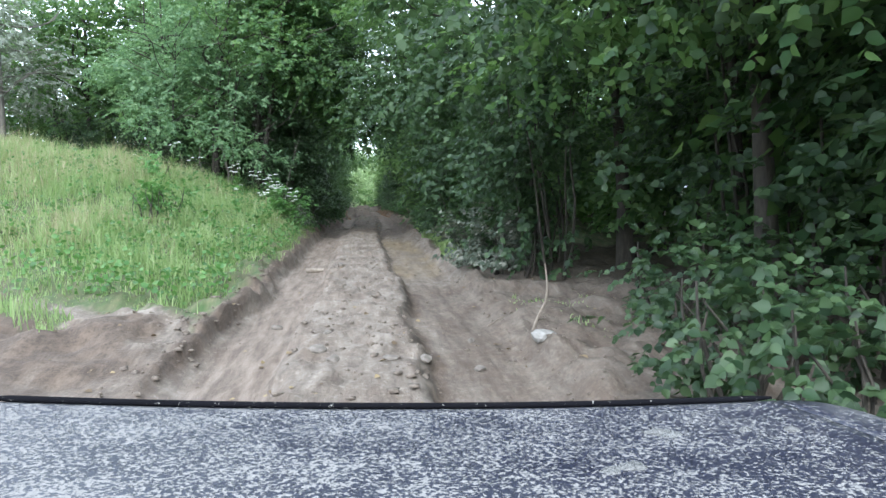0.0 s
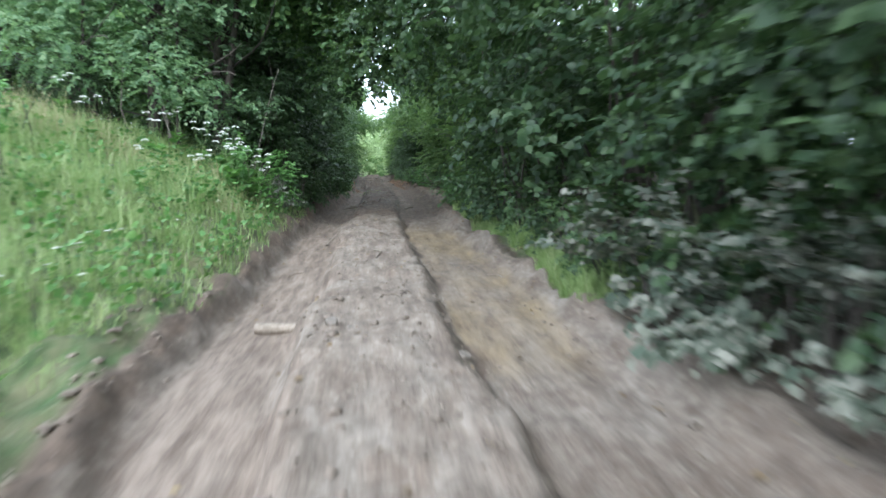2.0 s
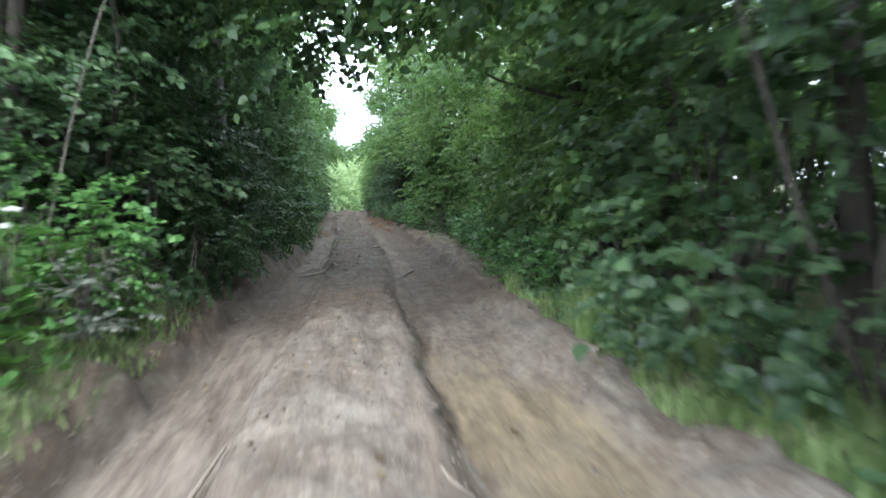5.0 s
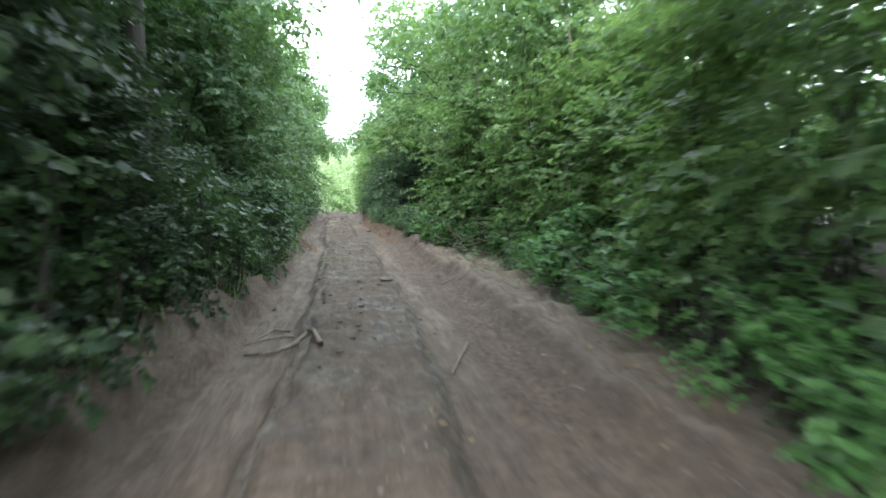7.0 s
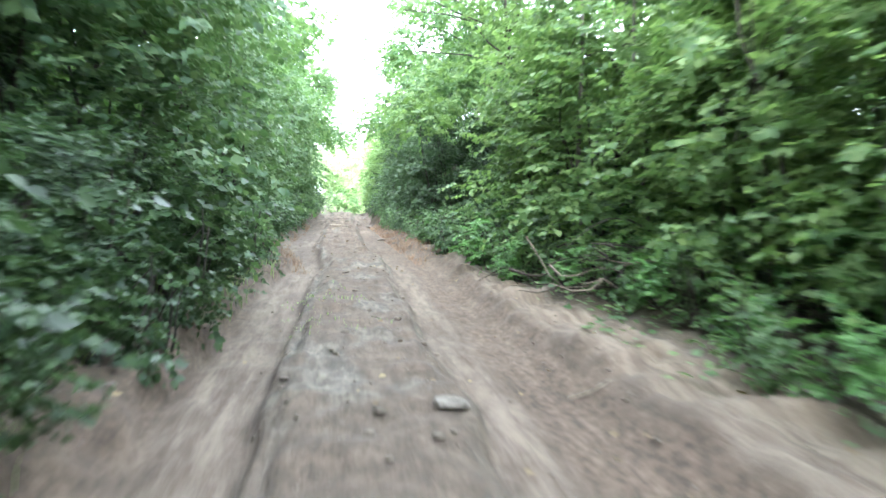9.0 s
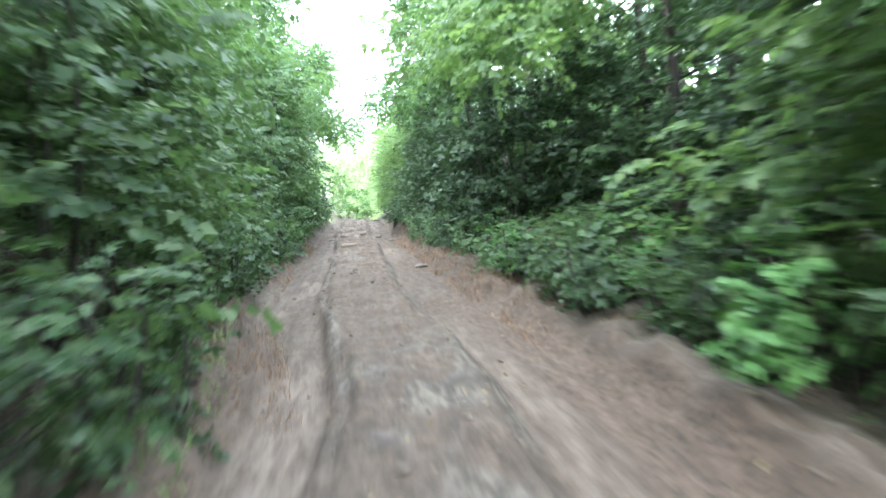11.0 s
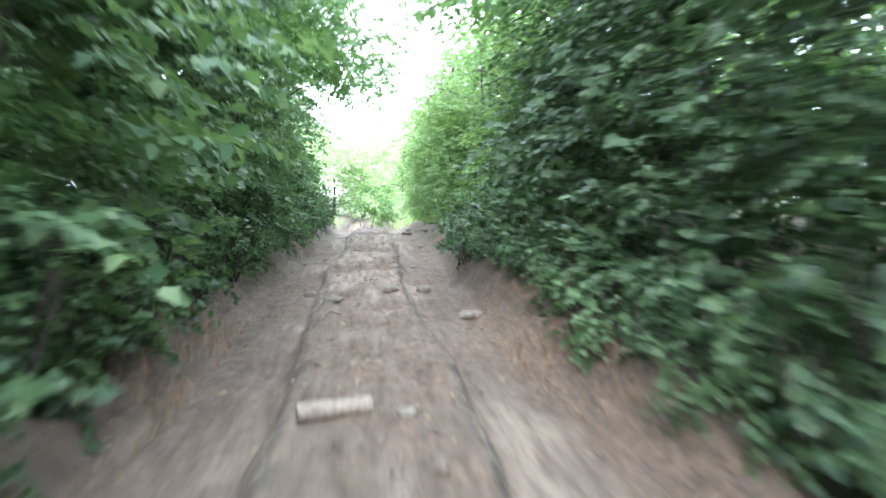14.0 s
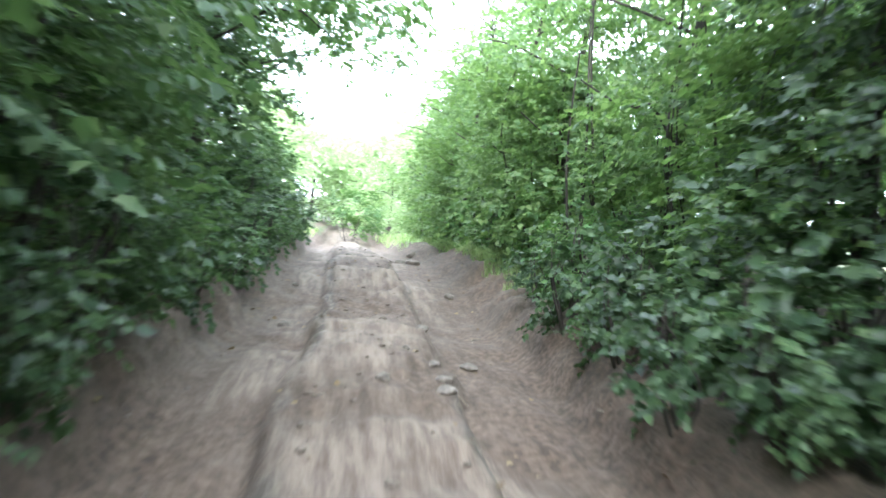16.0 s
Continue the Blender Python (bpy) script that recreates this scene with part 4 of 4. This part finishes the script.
def make_umbel_plant(seed, height, heads):
    g = np.random.RandomState(seed)
    root = new("cow_parsley")
    part("stem", joined("stem", [limb(g, (0, 0, 0), (0.03, 0.02, height * 0.7), 0.009, 0.005, 0.03)], STEM), root)
    for i in range(heads):
        a = 6.28 * i / heads + g.uniform(-.3, .3)
        r = 0.0 if i == 0 else g.uniform(0.10, 0.24)
        top = np.array([math.cos(a) * r, math.sin(a) * r, height * g.uniform(0.86, 1.0)])
        part("stalk", joined("stalk", [limb(g, (0.02, 0.01, height * g.uniform(0.4, 0.66)), top, 0.005, 0.003, 0.05, 5)], STEM), root)
        n = 36
        q, t = g.rand(n) ** 0.5 * 0.05, g.uniform(0, 6.28, n)
        c = top + np.stack([q * np.cos(t), q * np.sin(t), 0.024 * (1 - (q / 0.05) ** 2)], 1)
        way = np.stack([np.cos(t), np.sin(t), 0 * t], 1) + g.normal(0, .3, (n, 3))
        part("umbel", leaves_mesh("umbel", c, way, np.tile((0, 0, 1.0), (n, 1)) + g.normal(0, .7, (n, 3)), np.full(n, 0.024), PETAL), root, "flat white flower umbel")
    n = 30
    q = g.uniform(0.1, 0.55, n) * height
    t = g.uniform(0, 6.28, n)
    c = np.stack([0.04 * np.cos(t), 0.04 * np.sin(t), q], 1)
    part("leaves", leaves_mesh("leaves", c, np.stack([np.cos(t), np.sin(t), 0.5 + 0 * t], 1), np.tile((0, 0, 1.0), (n, 1)) + g.normal(0, .3, (n, 3)), g.uniform(0.1, 0.2, n), LEAF_HERB), root)
    return tagged(root, "white-flowering cow parsley in the tall grass", "wildflower", "cow parsley")


UMBEL = [make_umbel_plant(101 + i, h, k) for i, (h, k) in enumerate(((1.2, 4), (1.1, 3), (1.0, 3)))]
for i, (x, y) in enumerate(((-2.72, 17.0), (-2.5, 17.15), (-2.33, 16.9), (-2.1, 16.7), (-2.62, 16.6), (-2.9, 17.3), (-2.45, 16.2), (-1.95, 16.9), (-2.2, 17.5), (-3.1, 16.8),
                            (-2.4, 14.2), (-2.6, 14.0), (-3.4, 15.2), (-3.0, 13.0), (-4.6, 15.5), (-5.4, 16.6), (-3.8, 17.8))):
    put(UMBEL[i % 3], x, y, rng.uniform(0, 360), rng.uniform(0.85, 1.05) * (1 if y > 14.5 else 0.8))


def meadow_herbs():
    """Broad-leaved weeds among the grass, too many to count."""
    n = 600
    x, y = -1.75 - 7 * rng.rand(n) ** 1.3, rng.uniform(4, 20.4, n)
    ok = on_bank(x, y)
    x, y = x[ok], y[ok]
    k = 14
    at = np.repeat(np.stack([x, y, land(x, y)], 1), k, 0)
    m = len(at)
    t = rng.uniform(0, 6.28, m)
    at[:, 2] += rng.uniform(0.03, 0.42, m)
    at[:, :2] += rng.normal(0, 0.09, (m, 2))
    me = leaves_mesh("meadow_herbs", at, np.stack([np.cos(t), np.sin(t), rng.uniform(-0.3, 1.2, m)], 1), np.tile((0, 0, 1.0), (m, 1)) + rng.normal(0, .8, (m, 3)), rng.uniform(0.04, 0.10, m), LEAF_HERB)
    tagged(new("meadow_herbs", me), "broad-leaved green weeds among the meadow grass", "weeds", kind="stuff")


meadow_herbs()


def floor_herbs():
    """Seedlings and ivy that cover the forest floor beside the track."""
    n = 1500
    y = rng.uniform(10, 78, n)
    side = np.sign(rng.normal(size=n))
    ok = (side > 0) | (y > 21)
    y, side = y[ok], side[ok]
    x = middle(y) + side * (2.2 + 3.2 * rng.rand(len(y)) ** 1.3)
    k = 9
    at = np.repeat(np.stack([x, y, land(x, y)], 1), k, 0)
    m = len(at)
    t = rng.uniform(0, 6.28, m)
    at[:, 2] += rng.uniform(0.03, 0.3, m)
    at[:, :2] += rng.normal(0, 0.12, (m, 2))
    me = leaves_mesh("floor_herbs", at, np.stack([np.cos(t), np.sin(t), 0.2 + 0 * t], 1), np.tile((0, 0, 1.0), (m, 1)) + rng.normal(0, .4, (m, 3)), rng.uniform(0.05, 0.12, m), LEAF, True)
    tagged(new("floor_herbs", me), "green seedlings and ivy on the forest floor", "weeds", kind="stuff")


floor_herbs()


def make_daisy(seed):
    """A small white meadow flower."""
    g = np.random.RandomState(seed)
    root = new("meadow_flower")
    part("stem", joined("stem", [limb(g, (0, 0, 0), (0.03, 0, 0.5), 0.004, 0.003, 0.04, 5)], STEM), root)
    t = np.linspace(0, 6.28, 10)[:-1]
    c = np.tile((0.03, 0, 0.5), (9, 1))
    part("petals", leaves_mesh("petals", c, np.stack([np.cos(t), np.sin(t), 0.15 + 0 * t], 1), np.tile((0, 0, 1.0), (9, 1)), np.full(9, 0.026), PETAL), root)
    return tagged(root, "small white wildflower in the meadow grass", "wildflower", "white meadow flowers")


DAISY = make_daisy(5)
for i in range(34):
    x = -1.9 - 5.5 * rng.rand() ** 1.4
    y = max(6.0, 5.6 - 0.75 * (x + 2)) + rng.rand() * 11
    put(DAISY, x, y, rng.uniform(0, 360), rng.uniform(0.8, 1.4))
for x, y in ((-1.92, 9.79), (-1.86, 8.3), (-1.9, 7.2)):
    put(DAISY, x, y, 0, 0.9)

# ---------- stones, clods and dead wood ----------


PALE_STONE = plain("pale_stone", (0.24, 0.23, 0.21), (0.40, 0.385, 0.36), 14, 0.9, 0.5)


def lump(g, size, mat, name, bevel=2):
    """An uneven stone: a split ball pushed about, flattened below."""
    bm = bmesh.new()
    bmesh.ops.create_icosphere(bm, subdivisions=bevel, radius=1)
    ph = g.uniform(0, 6.28, 6)
    cuts = [(unit(g.normal(size=(1, 3)))[0], g.uniform(0.55, 0.85)) for _ in range(6)]
    for v in bm.verts:
        p = np.array(v.co)
        for n, d in cuts:
            k = p @ n - d
            if k > 0:
                p = p - n * k * 0.85
        p = p * (1 + 0.06 * math.sin(5 * p[0] + ph[0]) + 0.05 * math.sin(7 * p[1] + ph[1]))
        v.co = Vector(p * np.asarray(size))
    me = bpy.data.meshes.new(name)
    bm.to_mesh(me)
    bm.free()
    me.materials.append(mat)
    return me


def stone(x, y, size, label="dusty grey-brown stone lying on the dirt track", mat=None, turn=None):
    g = np.random.RandomState(int(abs(x * 97 + y * 31)) + 3)
    ob = new("stone", lump(g, (size, size * g.uniform(0.6, 0.85), size * g.uniform(0.4, 0.6)), mat or STONE, "stone"))
    ob.matrix_basis = pose(x, y, floor_at(x, y) + size * 0.18, 0, 0, g.uniform(0, 180) if turn is None else turn)
    return tagged(ob, label, "stone", "stones on the track")


stone(1.76, 2.15, 0.16, "pale grey boulder at the track's edge", PALE_STONE)
for x, y, k in ((-0.98, 4.22, 0.08), (-0.37, 9.37, 0.08), (-0.22, 9.3, 0.05), (0.62, 8.65, 0.07), (-0.35, 2.2, 0.10), (-0.2, 1.8, 0.07), (0.3, 1.9, 0.08), (0.62, 2.0, 0.09), (1.1, 1.9, 0.07), (-0.3, 2.9, 0.06), (1.2, 3.0, 0.06),
                (0.79, 29.7, 0.13), (-0.45, 49.4, 0.11), (0.29, 51.9, 0.07), (1.39, 47.2, 0.15), (0.38, 56.9, 0.14), (-0.32, 55.9, 0.12), (0.13, 57.9, 0.09), (0.93, 58.5, 0.14), (1.32, 56.15, 0.19), (0.08, 60.36, 0.08), (0.56, 60.3, 0.10),
                (-0.77, 58.0, 0.13), (0.55, 61.0, 0.07), (0.35, 61.4, 0.06), (0.59, 60.6, 0.08), (0.83, 71.9, 0.16), (1.2, 72.5, 0.2), (1.45, 71.6, 0.2), (1.73, 74.5, 0.22), (-0.11, 71.8, 0.1), (0.7, 63.0, 0.09), (1.0, 61.7, 0.1), (-0.9, 63.4, 0.1), (1.5, 66.2, 0.12), (-1.0, 66.5, 0.08)):
    stone(x, y, k)


def clods():
    """Crumbled earth strewn over the track, thickest on its ridge and along its banks."""
    base = np.array([(0, 0, 1), (0.9, 0, 0.35), (0.28, 0.85, 0.35), (-0.72, 0.53, 0.35), (-0.72, -0.53, 0.35), (0.28, -0.85, 0.35), (0.8, 0.3, -0.4), (-0.3, 0.8, -0.4), (-0.8, -0.2, -0.4), (0.2, -0.8, -0.4)])
    tris = np.array([(0, 1, 2), (0, 2, 3), (0, 3, 4), (0, 4, 5), (0, 5, 1), (1, 6, 2), (2, 6, 7), (2, 7, 3), (3, 7, 8), (3, 8, 4), (4, 8, 9), (4, 9, 5), (5, 9, 6), (5, 6, 1)])
    n = 6500
    y = np.where(rng.rand(n) < 0.55, rng.uniform(-1, 24, n), rng.uniform(24, 76, n))
    zone = rng.rand(n)
    u = np.where(zone < 0.38, rng.uniform(-0.68, 0.68, n), np.where(zone < 0.65, -1.68 + rng.normal(0, 0.2, n), np.where(zone < 0.88, 1.85 + rng.normal(0, 0.27, n), rng.uniform(-2, 2.4, n))))
    x = u + middle(y)
    size = 0.006 + 0.022 * rng.rand(n) ** 3 + 0.03 * (rng.rand(n) < 0.02)
    big = (rng.rand(n) < 0.16) & ((y < 11) | (y > 44) | ((y > 25) & (y < 38))) & ((abs(u) < 0.6) | (u < -1.45))
    size = np.where(big, rng.uniform(0.022, 0.060, n), size)
    at = np.stack([x, y, land(x, y) + size * 0.25], 1)
    turn = rng.uniform(0, 6.28, n)
    v = base[None] * (size[:, None] * rng.uniform(0.6, 1.2, (n, 10)))[:, :, None]
    v[:, :, 2] *= np.where(size > 0.025, 0.42, 0.7)[:, None]
    c, s = np.cos(turn)[:, None], np.sin(turn)[:, None]
    v = np.stack([v[:, :, 0] * c - v[:, :, 1] * s, v[:, :, 0] * s + v[:, :, 1] * c, v[:, :, 2]], -1) + at[:, None]
    q = (np.arange(n)[:, None, None] * 10 + tris[None]).reshape(-1, 3)
    tagged(new("earth_clods", mesh_from("earth_clods", v.reshape(-1, 3), q, CLOD)), "crumbled dry earth clods strewn over the track", "earth", kind="stuff")


clods()


def fallen_leaves():
    n = 1400
    y = rng.uniform(0, 76, n)
    x = middle(y) + np.where(rng.rand(n) < 0.4, rng.uniform(-1.6, 1.7, n), np.sign(rng.normal(size=n)) * rng.uniform(1.5, 3.2, n))
    at = np.stack([x, y, land(x, y) + 0.012], 1)
    t = rng.uniform(0, 6.28, n)
    me = leaves_mesh("fallen_leaves", at, np.stack([np.cos(t), np.sin(t), 0.1 * t * 0], 1), np.tile((0, 0, 1.0), (n, 1)) + rng.normal(0, .3, (n, 3)), rng.uniform(0.03, 0.075, n), LITTER)
    tagged(new("fallen_leaves", me), "dry yellow-brown fallen leaves on the track", "leaves", kind="stuff")


fallen_leaves()


def log(x, y, length, r, turn, label):
    """A short sawn piece of round wood with a dark end."""
    g = np.random.RandomState(int(y))
    root = new("log")
    n, k = 9, 14
    v, q = [], []
    for i in range(n):
        f = i / (n - 1)
        rr = r * (1 + 0.06 * math.sin(7 * f) + g.uniform(-.008, .008)) * (0.93 if i in (0, n - 1) else 1)
        for j in range(k):
            a = 6.2832 * j / k
            v.append(((f - 0.5) * length, rr * math.cos(a) * (1 + 0.05 * math.sin(3 * a)), rr * math.sin(a)))
    for i in range(n - 1):
        for j in range(k):
            q.append((i * k + j, i * k + (j + 1) % k, (i + 1) * k + (j + 1) % k, (i + 1) * k + j))
    me = mesh_from("trunk_piece", v, q, WOOD)
    me.polygons.foreach_set("use_smooth", np.ones(len(q), bool))
    part("trunk_piece", me, root)
    for s in (-1, 1):
        bm = bmesh.new()
        bmesh.ops.create_circle(bm, cap_ends=True, segments=14, radius=r * 0.93, matrix=pose(s * length * 0.498, 0, 0, 0, 90 * s, 0))
        me = bpy.data.meshes.new("cut_end")
        bm.to_mesh(me)
        bm.free()
        me.materials.append(BARK if s > 0 else WOOD)
        part("cut_end", me, root)
    root.matrix_basis = pose(x, y, floor_at(x, y) + r * 0.8, 0, 0, turn)
    return tagged(root, label, "log")


log(-0.87, 9.94, 0.46, 0.055, -8, "pale sawn log lying across the wheel rut")
log(-0.13, 51.94, 0.44, 0.06, 15, "pale sawn log lying on the track's ridge")


def stick(points, r, label="bleached broken branch lying on the dirt track"):
    pts = [np.array((x, y, floor_at(x, y) + r * 0.8 + h)) for x, y, h in points]
    fine = []
    for a, b in zip(pts, pts[1:]):
        fine += [a + (b - a) * f for f in (0, 0.33, 0.66)]
    fine.append(pts[-1])
    o = fine[0].copy()
    me = joined("branch", [tube([p - o for p in fine], np.linspace(r, r * 0.5, len(fine)), 8)], WOOD)
    ob = new("branch", me)
    ob.location = o
    return tagged(ob, label, "branch", "broken branches")


stick([(-0.16, 25.15, 0), (-0.24, 25.7, 0.02), (-0.33, 26.3, 0)], 0.032)
stick([(-0.40, 25.95, 0), (-0.62, 25.8, 0.02), (-0.95, 25.9, 0)], 0.026)
stick([(-0.30, 26.25, 0), (-0.5, 25.85, 0.04), (-0.75, 25.75, 0.02)], 0.022)
stick([(-0.55, 26.9, 0), (-0.75, 26.95, 0.02), (-0.9, 26.45, 0)], 0.018)
stick([(-0.5, 26.6, 0), (-0.7, 26.5, 0.02), (-1.0, 26.3, 0)], 0.016)
stick([(1.33, 25.8, 0), (1.15, 25.25, 0.01), (0.97, 24.7, 0)], 0.018)
stick([(1.78, 2.66, -0.04), (1.83, 2.67, 0.12), (1.93, 2.69, 0.33), (1.95, 2.70, 0.50), (1.93, 2.72, 0.72)], 0.017, "thin crooked bare branch stuck in the earth")
stick([(0.02, 13.2, 0), (0.10, 13.6, 0.015), (-0.02, 13.95, 0)], 0.012)
stick([(-0.85, 15.9, 0), (-0.72, 16.6, 0.02)], 0.02)
for i in range(22):
    y = rng.uniform(3, 74)
    x = rng.uniform(-1.9, 2.2) + float(middle(y))
    t = rng.uniform(0, 6.28)
    stick([(x, y, 0), (x + 0.16 * math.cos(t), y + 0.16 * math.sin(t), 0.012), (x + 0.3 * math.cos(t + .3), y + 0.3 * math.sin(t + .3), 0)], rng.uniform(0.006, 0.012), "small dry twig lying on the track")



def make_brush_pile(x, y):
    """Dead twigs thrown on a heap."""
    g = np.random.RandomState(77)
    root = new("brush_pile")
    for i in range(26):
        a, h = g.uniform(0, 6.28), g.uniform(0.05, 0.75)
        mid = np.array([g.normal(0, 0.35), g.normal(0, 0.45), h])
        way = np.array([math.cos(a), math.sin(a), g.uniform(-0.35, 0.5)]) * g.uniform(0.3, 0.75)
        foot, tip = mid - way, mid + way
        foot[2], tip[2] = max(foot[2], 0.0), max(tip[2], 0.02)
        part("twig", joined("twig", [limb(g, foot, tip, g.uniform(0.008, 0.02), 0.004, 0.12)], BARK if i % 4 else WOOD), root)
    root.matrix_basis = pose(x, y, floor_at(x, y) - 0.02, 0, 0, 0)
    return tagged(root, "heap of dead brown twigs beside the track", "brushwood")


make_brush_pile(3.15, 33.2)

# ---------- the vehicle that stands at the start of the track ----------


def smooth_part(name, verts, quads, mat, parent, label="", thick=0.0):
    me = mesh_from(name, verts, quads, mat)
    me.polygons.foreach_set("use_smooth", np.ones(len(me.polygons), bool))
    ob = part(name, me, parent, label)
    if thick:
        m = ob.modifiers.new("thickness", "SOLIDIFY")
        m.thickness, m.offset = thick, 1
    return ob


def sheet(nu, nv, f):
    v = [f(i / nu, j / nv) for j in range(nv + 1) for i in range(nu + 1)]
    q = [(j * (nu + 1) + i, j * (nu + 1) + i + 1, (j + 1) * (nu + 1) + i + 1, (j + 1) * (nu + 1) + i) for j in range(nv) for i in range(nu)]
    return v, q


def build_vehicle():
    root = new("off_road_vehicle")
    front, mid_x = -2.58, 0.165
    lean = -0.055

    def top(x):
        k = (x - mid_x) / 0.745
        return 1.104 + lean * (x - mid_x) - 0.016 * (1 - k * k)

    def bonnet(a, b):
        x = mid_x - 0.745 + 1.49 * a
        k = abs(2 * a - 1)
        return (x, front - 0.98 * b, top(x) - 0.008 + 0.085 * b - 0.003 * (1 - min(1, b / 0.03)) + 0.012 * (1 - k * k) * b)

    smooth_part("bonnet", *sheet(60, 40, bonnet), PAINT, root, "dark blue bonnet spattered with pale dried mud", 0.012)
    n = 40
    rim = [(mid_x - 0.745 + 1.49 * i / n, front + 0.004, top(mid_x - 0.745 + 1.49 * i / n) - 0.006) for i in range(n + 1)]
    me = joined("edge_seal", [tube(rim, [0.003] + [0.0065] * (n - 1) + [0.003], 8)], RUBBER_FLECKED)
    part("edge_seal", me, root, "black rubber strip speckled with mud")
    for s in (-1, 1):
        def wing(a, b, s=s):
            ang = a * 1.5
            x = mid_x + s * (0.747 + 0.32 * math.sin(ang))
            return (x, front - 1.0 * b, top(mid_x + s * 0.745) - 0.008 - 0.003 * (1 - min(1, b / 0.03)) + 0.085 * b - 0.17 * (1 - math.cos(ang)) - 0.9 * max(0, a - 0.85))
        v, q = sheet(14, 20, wing)
        smooth_part("wing", v, q if s > 0 else [tuple(reversed(k)) for k in q], PAINT, root, "", 0.01)
    # nose, under-body and wheels carry the bonnet
    def nose(a, b):
        x = mid_x - 0.86 + 1.72 * a
        k = abs(2 * a - 1)
        return (x, front + 0.0 + 0.05 * math.sin(3.14 * b) - 0.08 * k ** 4, 1.045 + lean * (x - mid_x) - 0.62 * b)
    smooth_part("grille", *sheet(24, 10, nose), RUBBER, root, "black front panel", 0.02)
    bm = bmesh.new()
    bmesh.ops.create_cube(bm, size=1, matrix=Matrix.Translation((mid_x, front - 0.5, 0.62)) @ Matrix.Diagonal((1.3, 0.9, 0.5, 1)))
    bmesh.ops.bevel(bm, geom=bm.edges[:], offset=0.05, segments=3, affect="EDGES")
    me = bpy.data.meshes.new("chassis")
    bm.to_mesh(me)
    bm.free()
    me.materials.append(RUBBER)
    part("chassis", me, root)
    for s in (-1, 1):
        g = floor_at(mid_x + s * 0.72, front - 0.5)
        ring = [(0.20, -0.10), (0.30, -0.115), (0.345, -0.09), (0.355, 0), (0.345, 0.09), (0.30, 0.115), (0.20, 0.10)]
        v, q = [], []
        for i in range(32):
            a = 6.2832 * i / 32
            v += [(w, r * math.cos(a), r * math.sin(a)) for r, w in ring]
        for i in range(32):
            for j in range(6):
                q.append((i * 7 + j, i * 7 + j + 1, ((i + 1) % 32) * 7 + j + 1, ((i + 1) % 32) * 7 + j))
        wheel = smooth_part("tyre", v, q, RUBBER, root, "black tyre")
        wheel.location = (mid_x + s * 0.72, front - 0.5, g + 0.35)
        bm = bmesh.new()
        bmesh.ops.create_cone(bm, cap_ends=True, segments=24, radius1=0.205, radius2=0.19, depth=0.16, matrix=pose(0, 0, 0, 0, 90, 0))
        me = bpy.data.meshes.new("rim")
        bm.to_mesh(me)
        bm.free()
        me.materials.append(STONE)
        part("rim", me, wheel, "dusty steel rim")
    for x, y, k in ((0.56, -2.79, 0.020), (0.575, -2.80, 0.032), (0.43, -2.97, 0.036), (0.45, -2.96, 0.022), (0.41, -2.975, 0.018), (0.72, -2.79, 0.013), (0.80, -2.80, 0.015)):
        g = np.random.RandomState(int(x * 100))
        ob = part("mud_lump", lump(g, (k, k * 0.8, k * (0.5 if k < 0.024 else 0.10)), MUD, "mud_lump"), root, "lump of dried pale mud")
        b = (front - y) / 0.98
        ob.location = (x, y, top(x) - 0.008 + 0.085 * b + k * 0.05)
    return tagged(root, "dark blue off-road vehicle front spattered with dried mud", "vehicle")


build_vehicle()
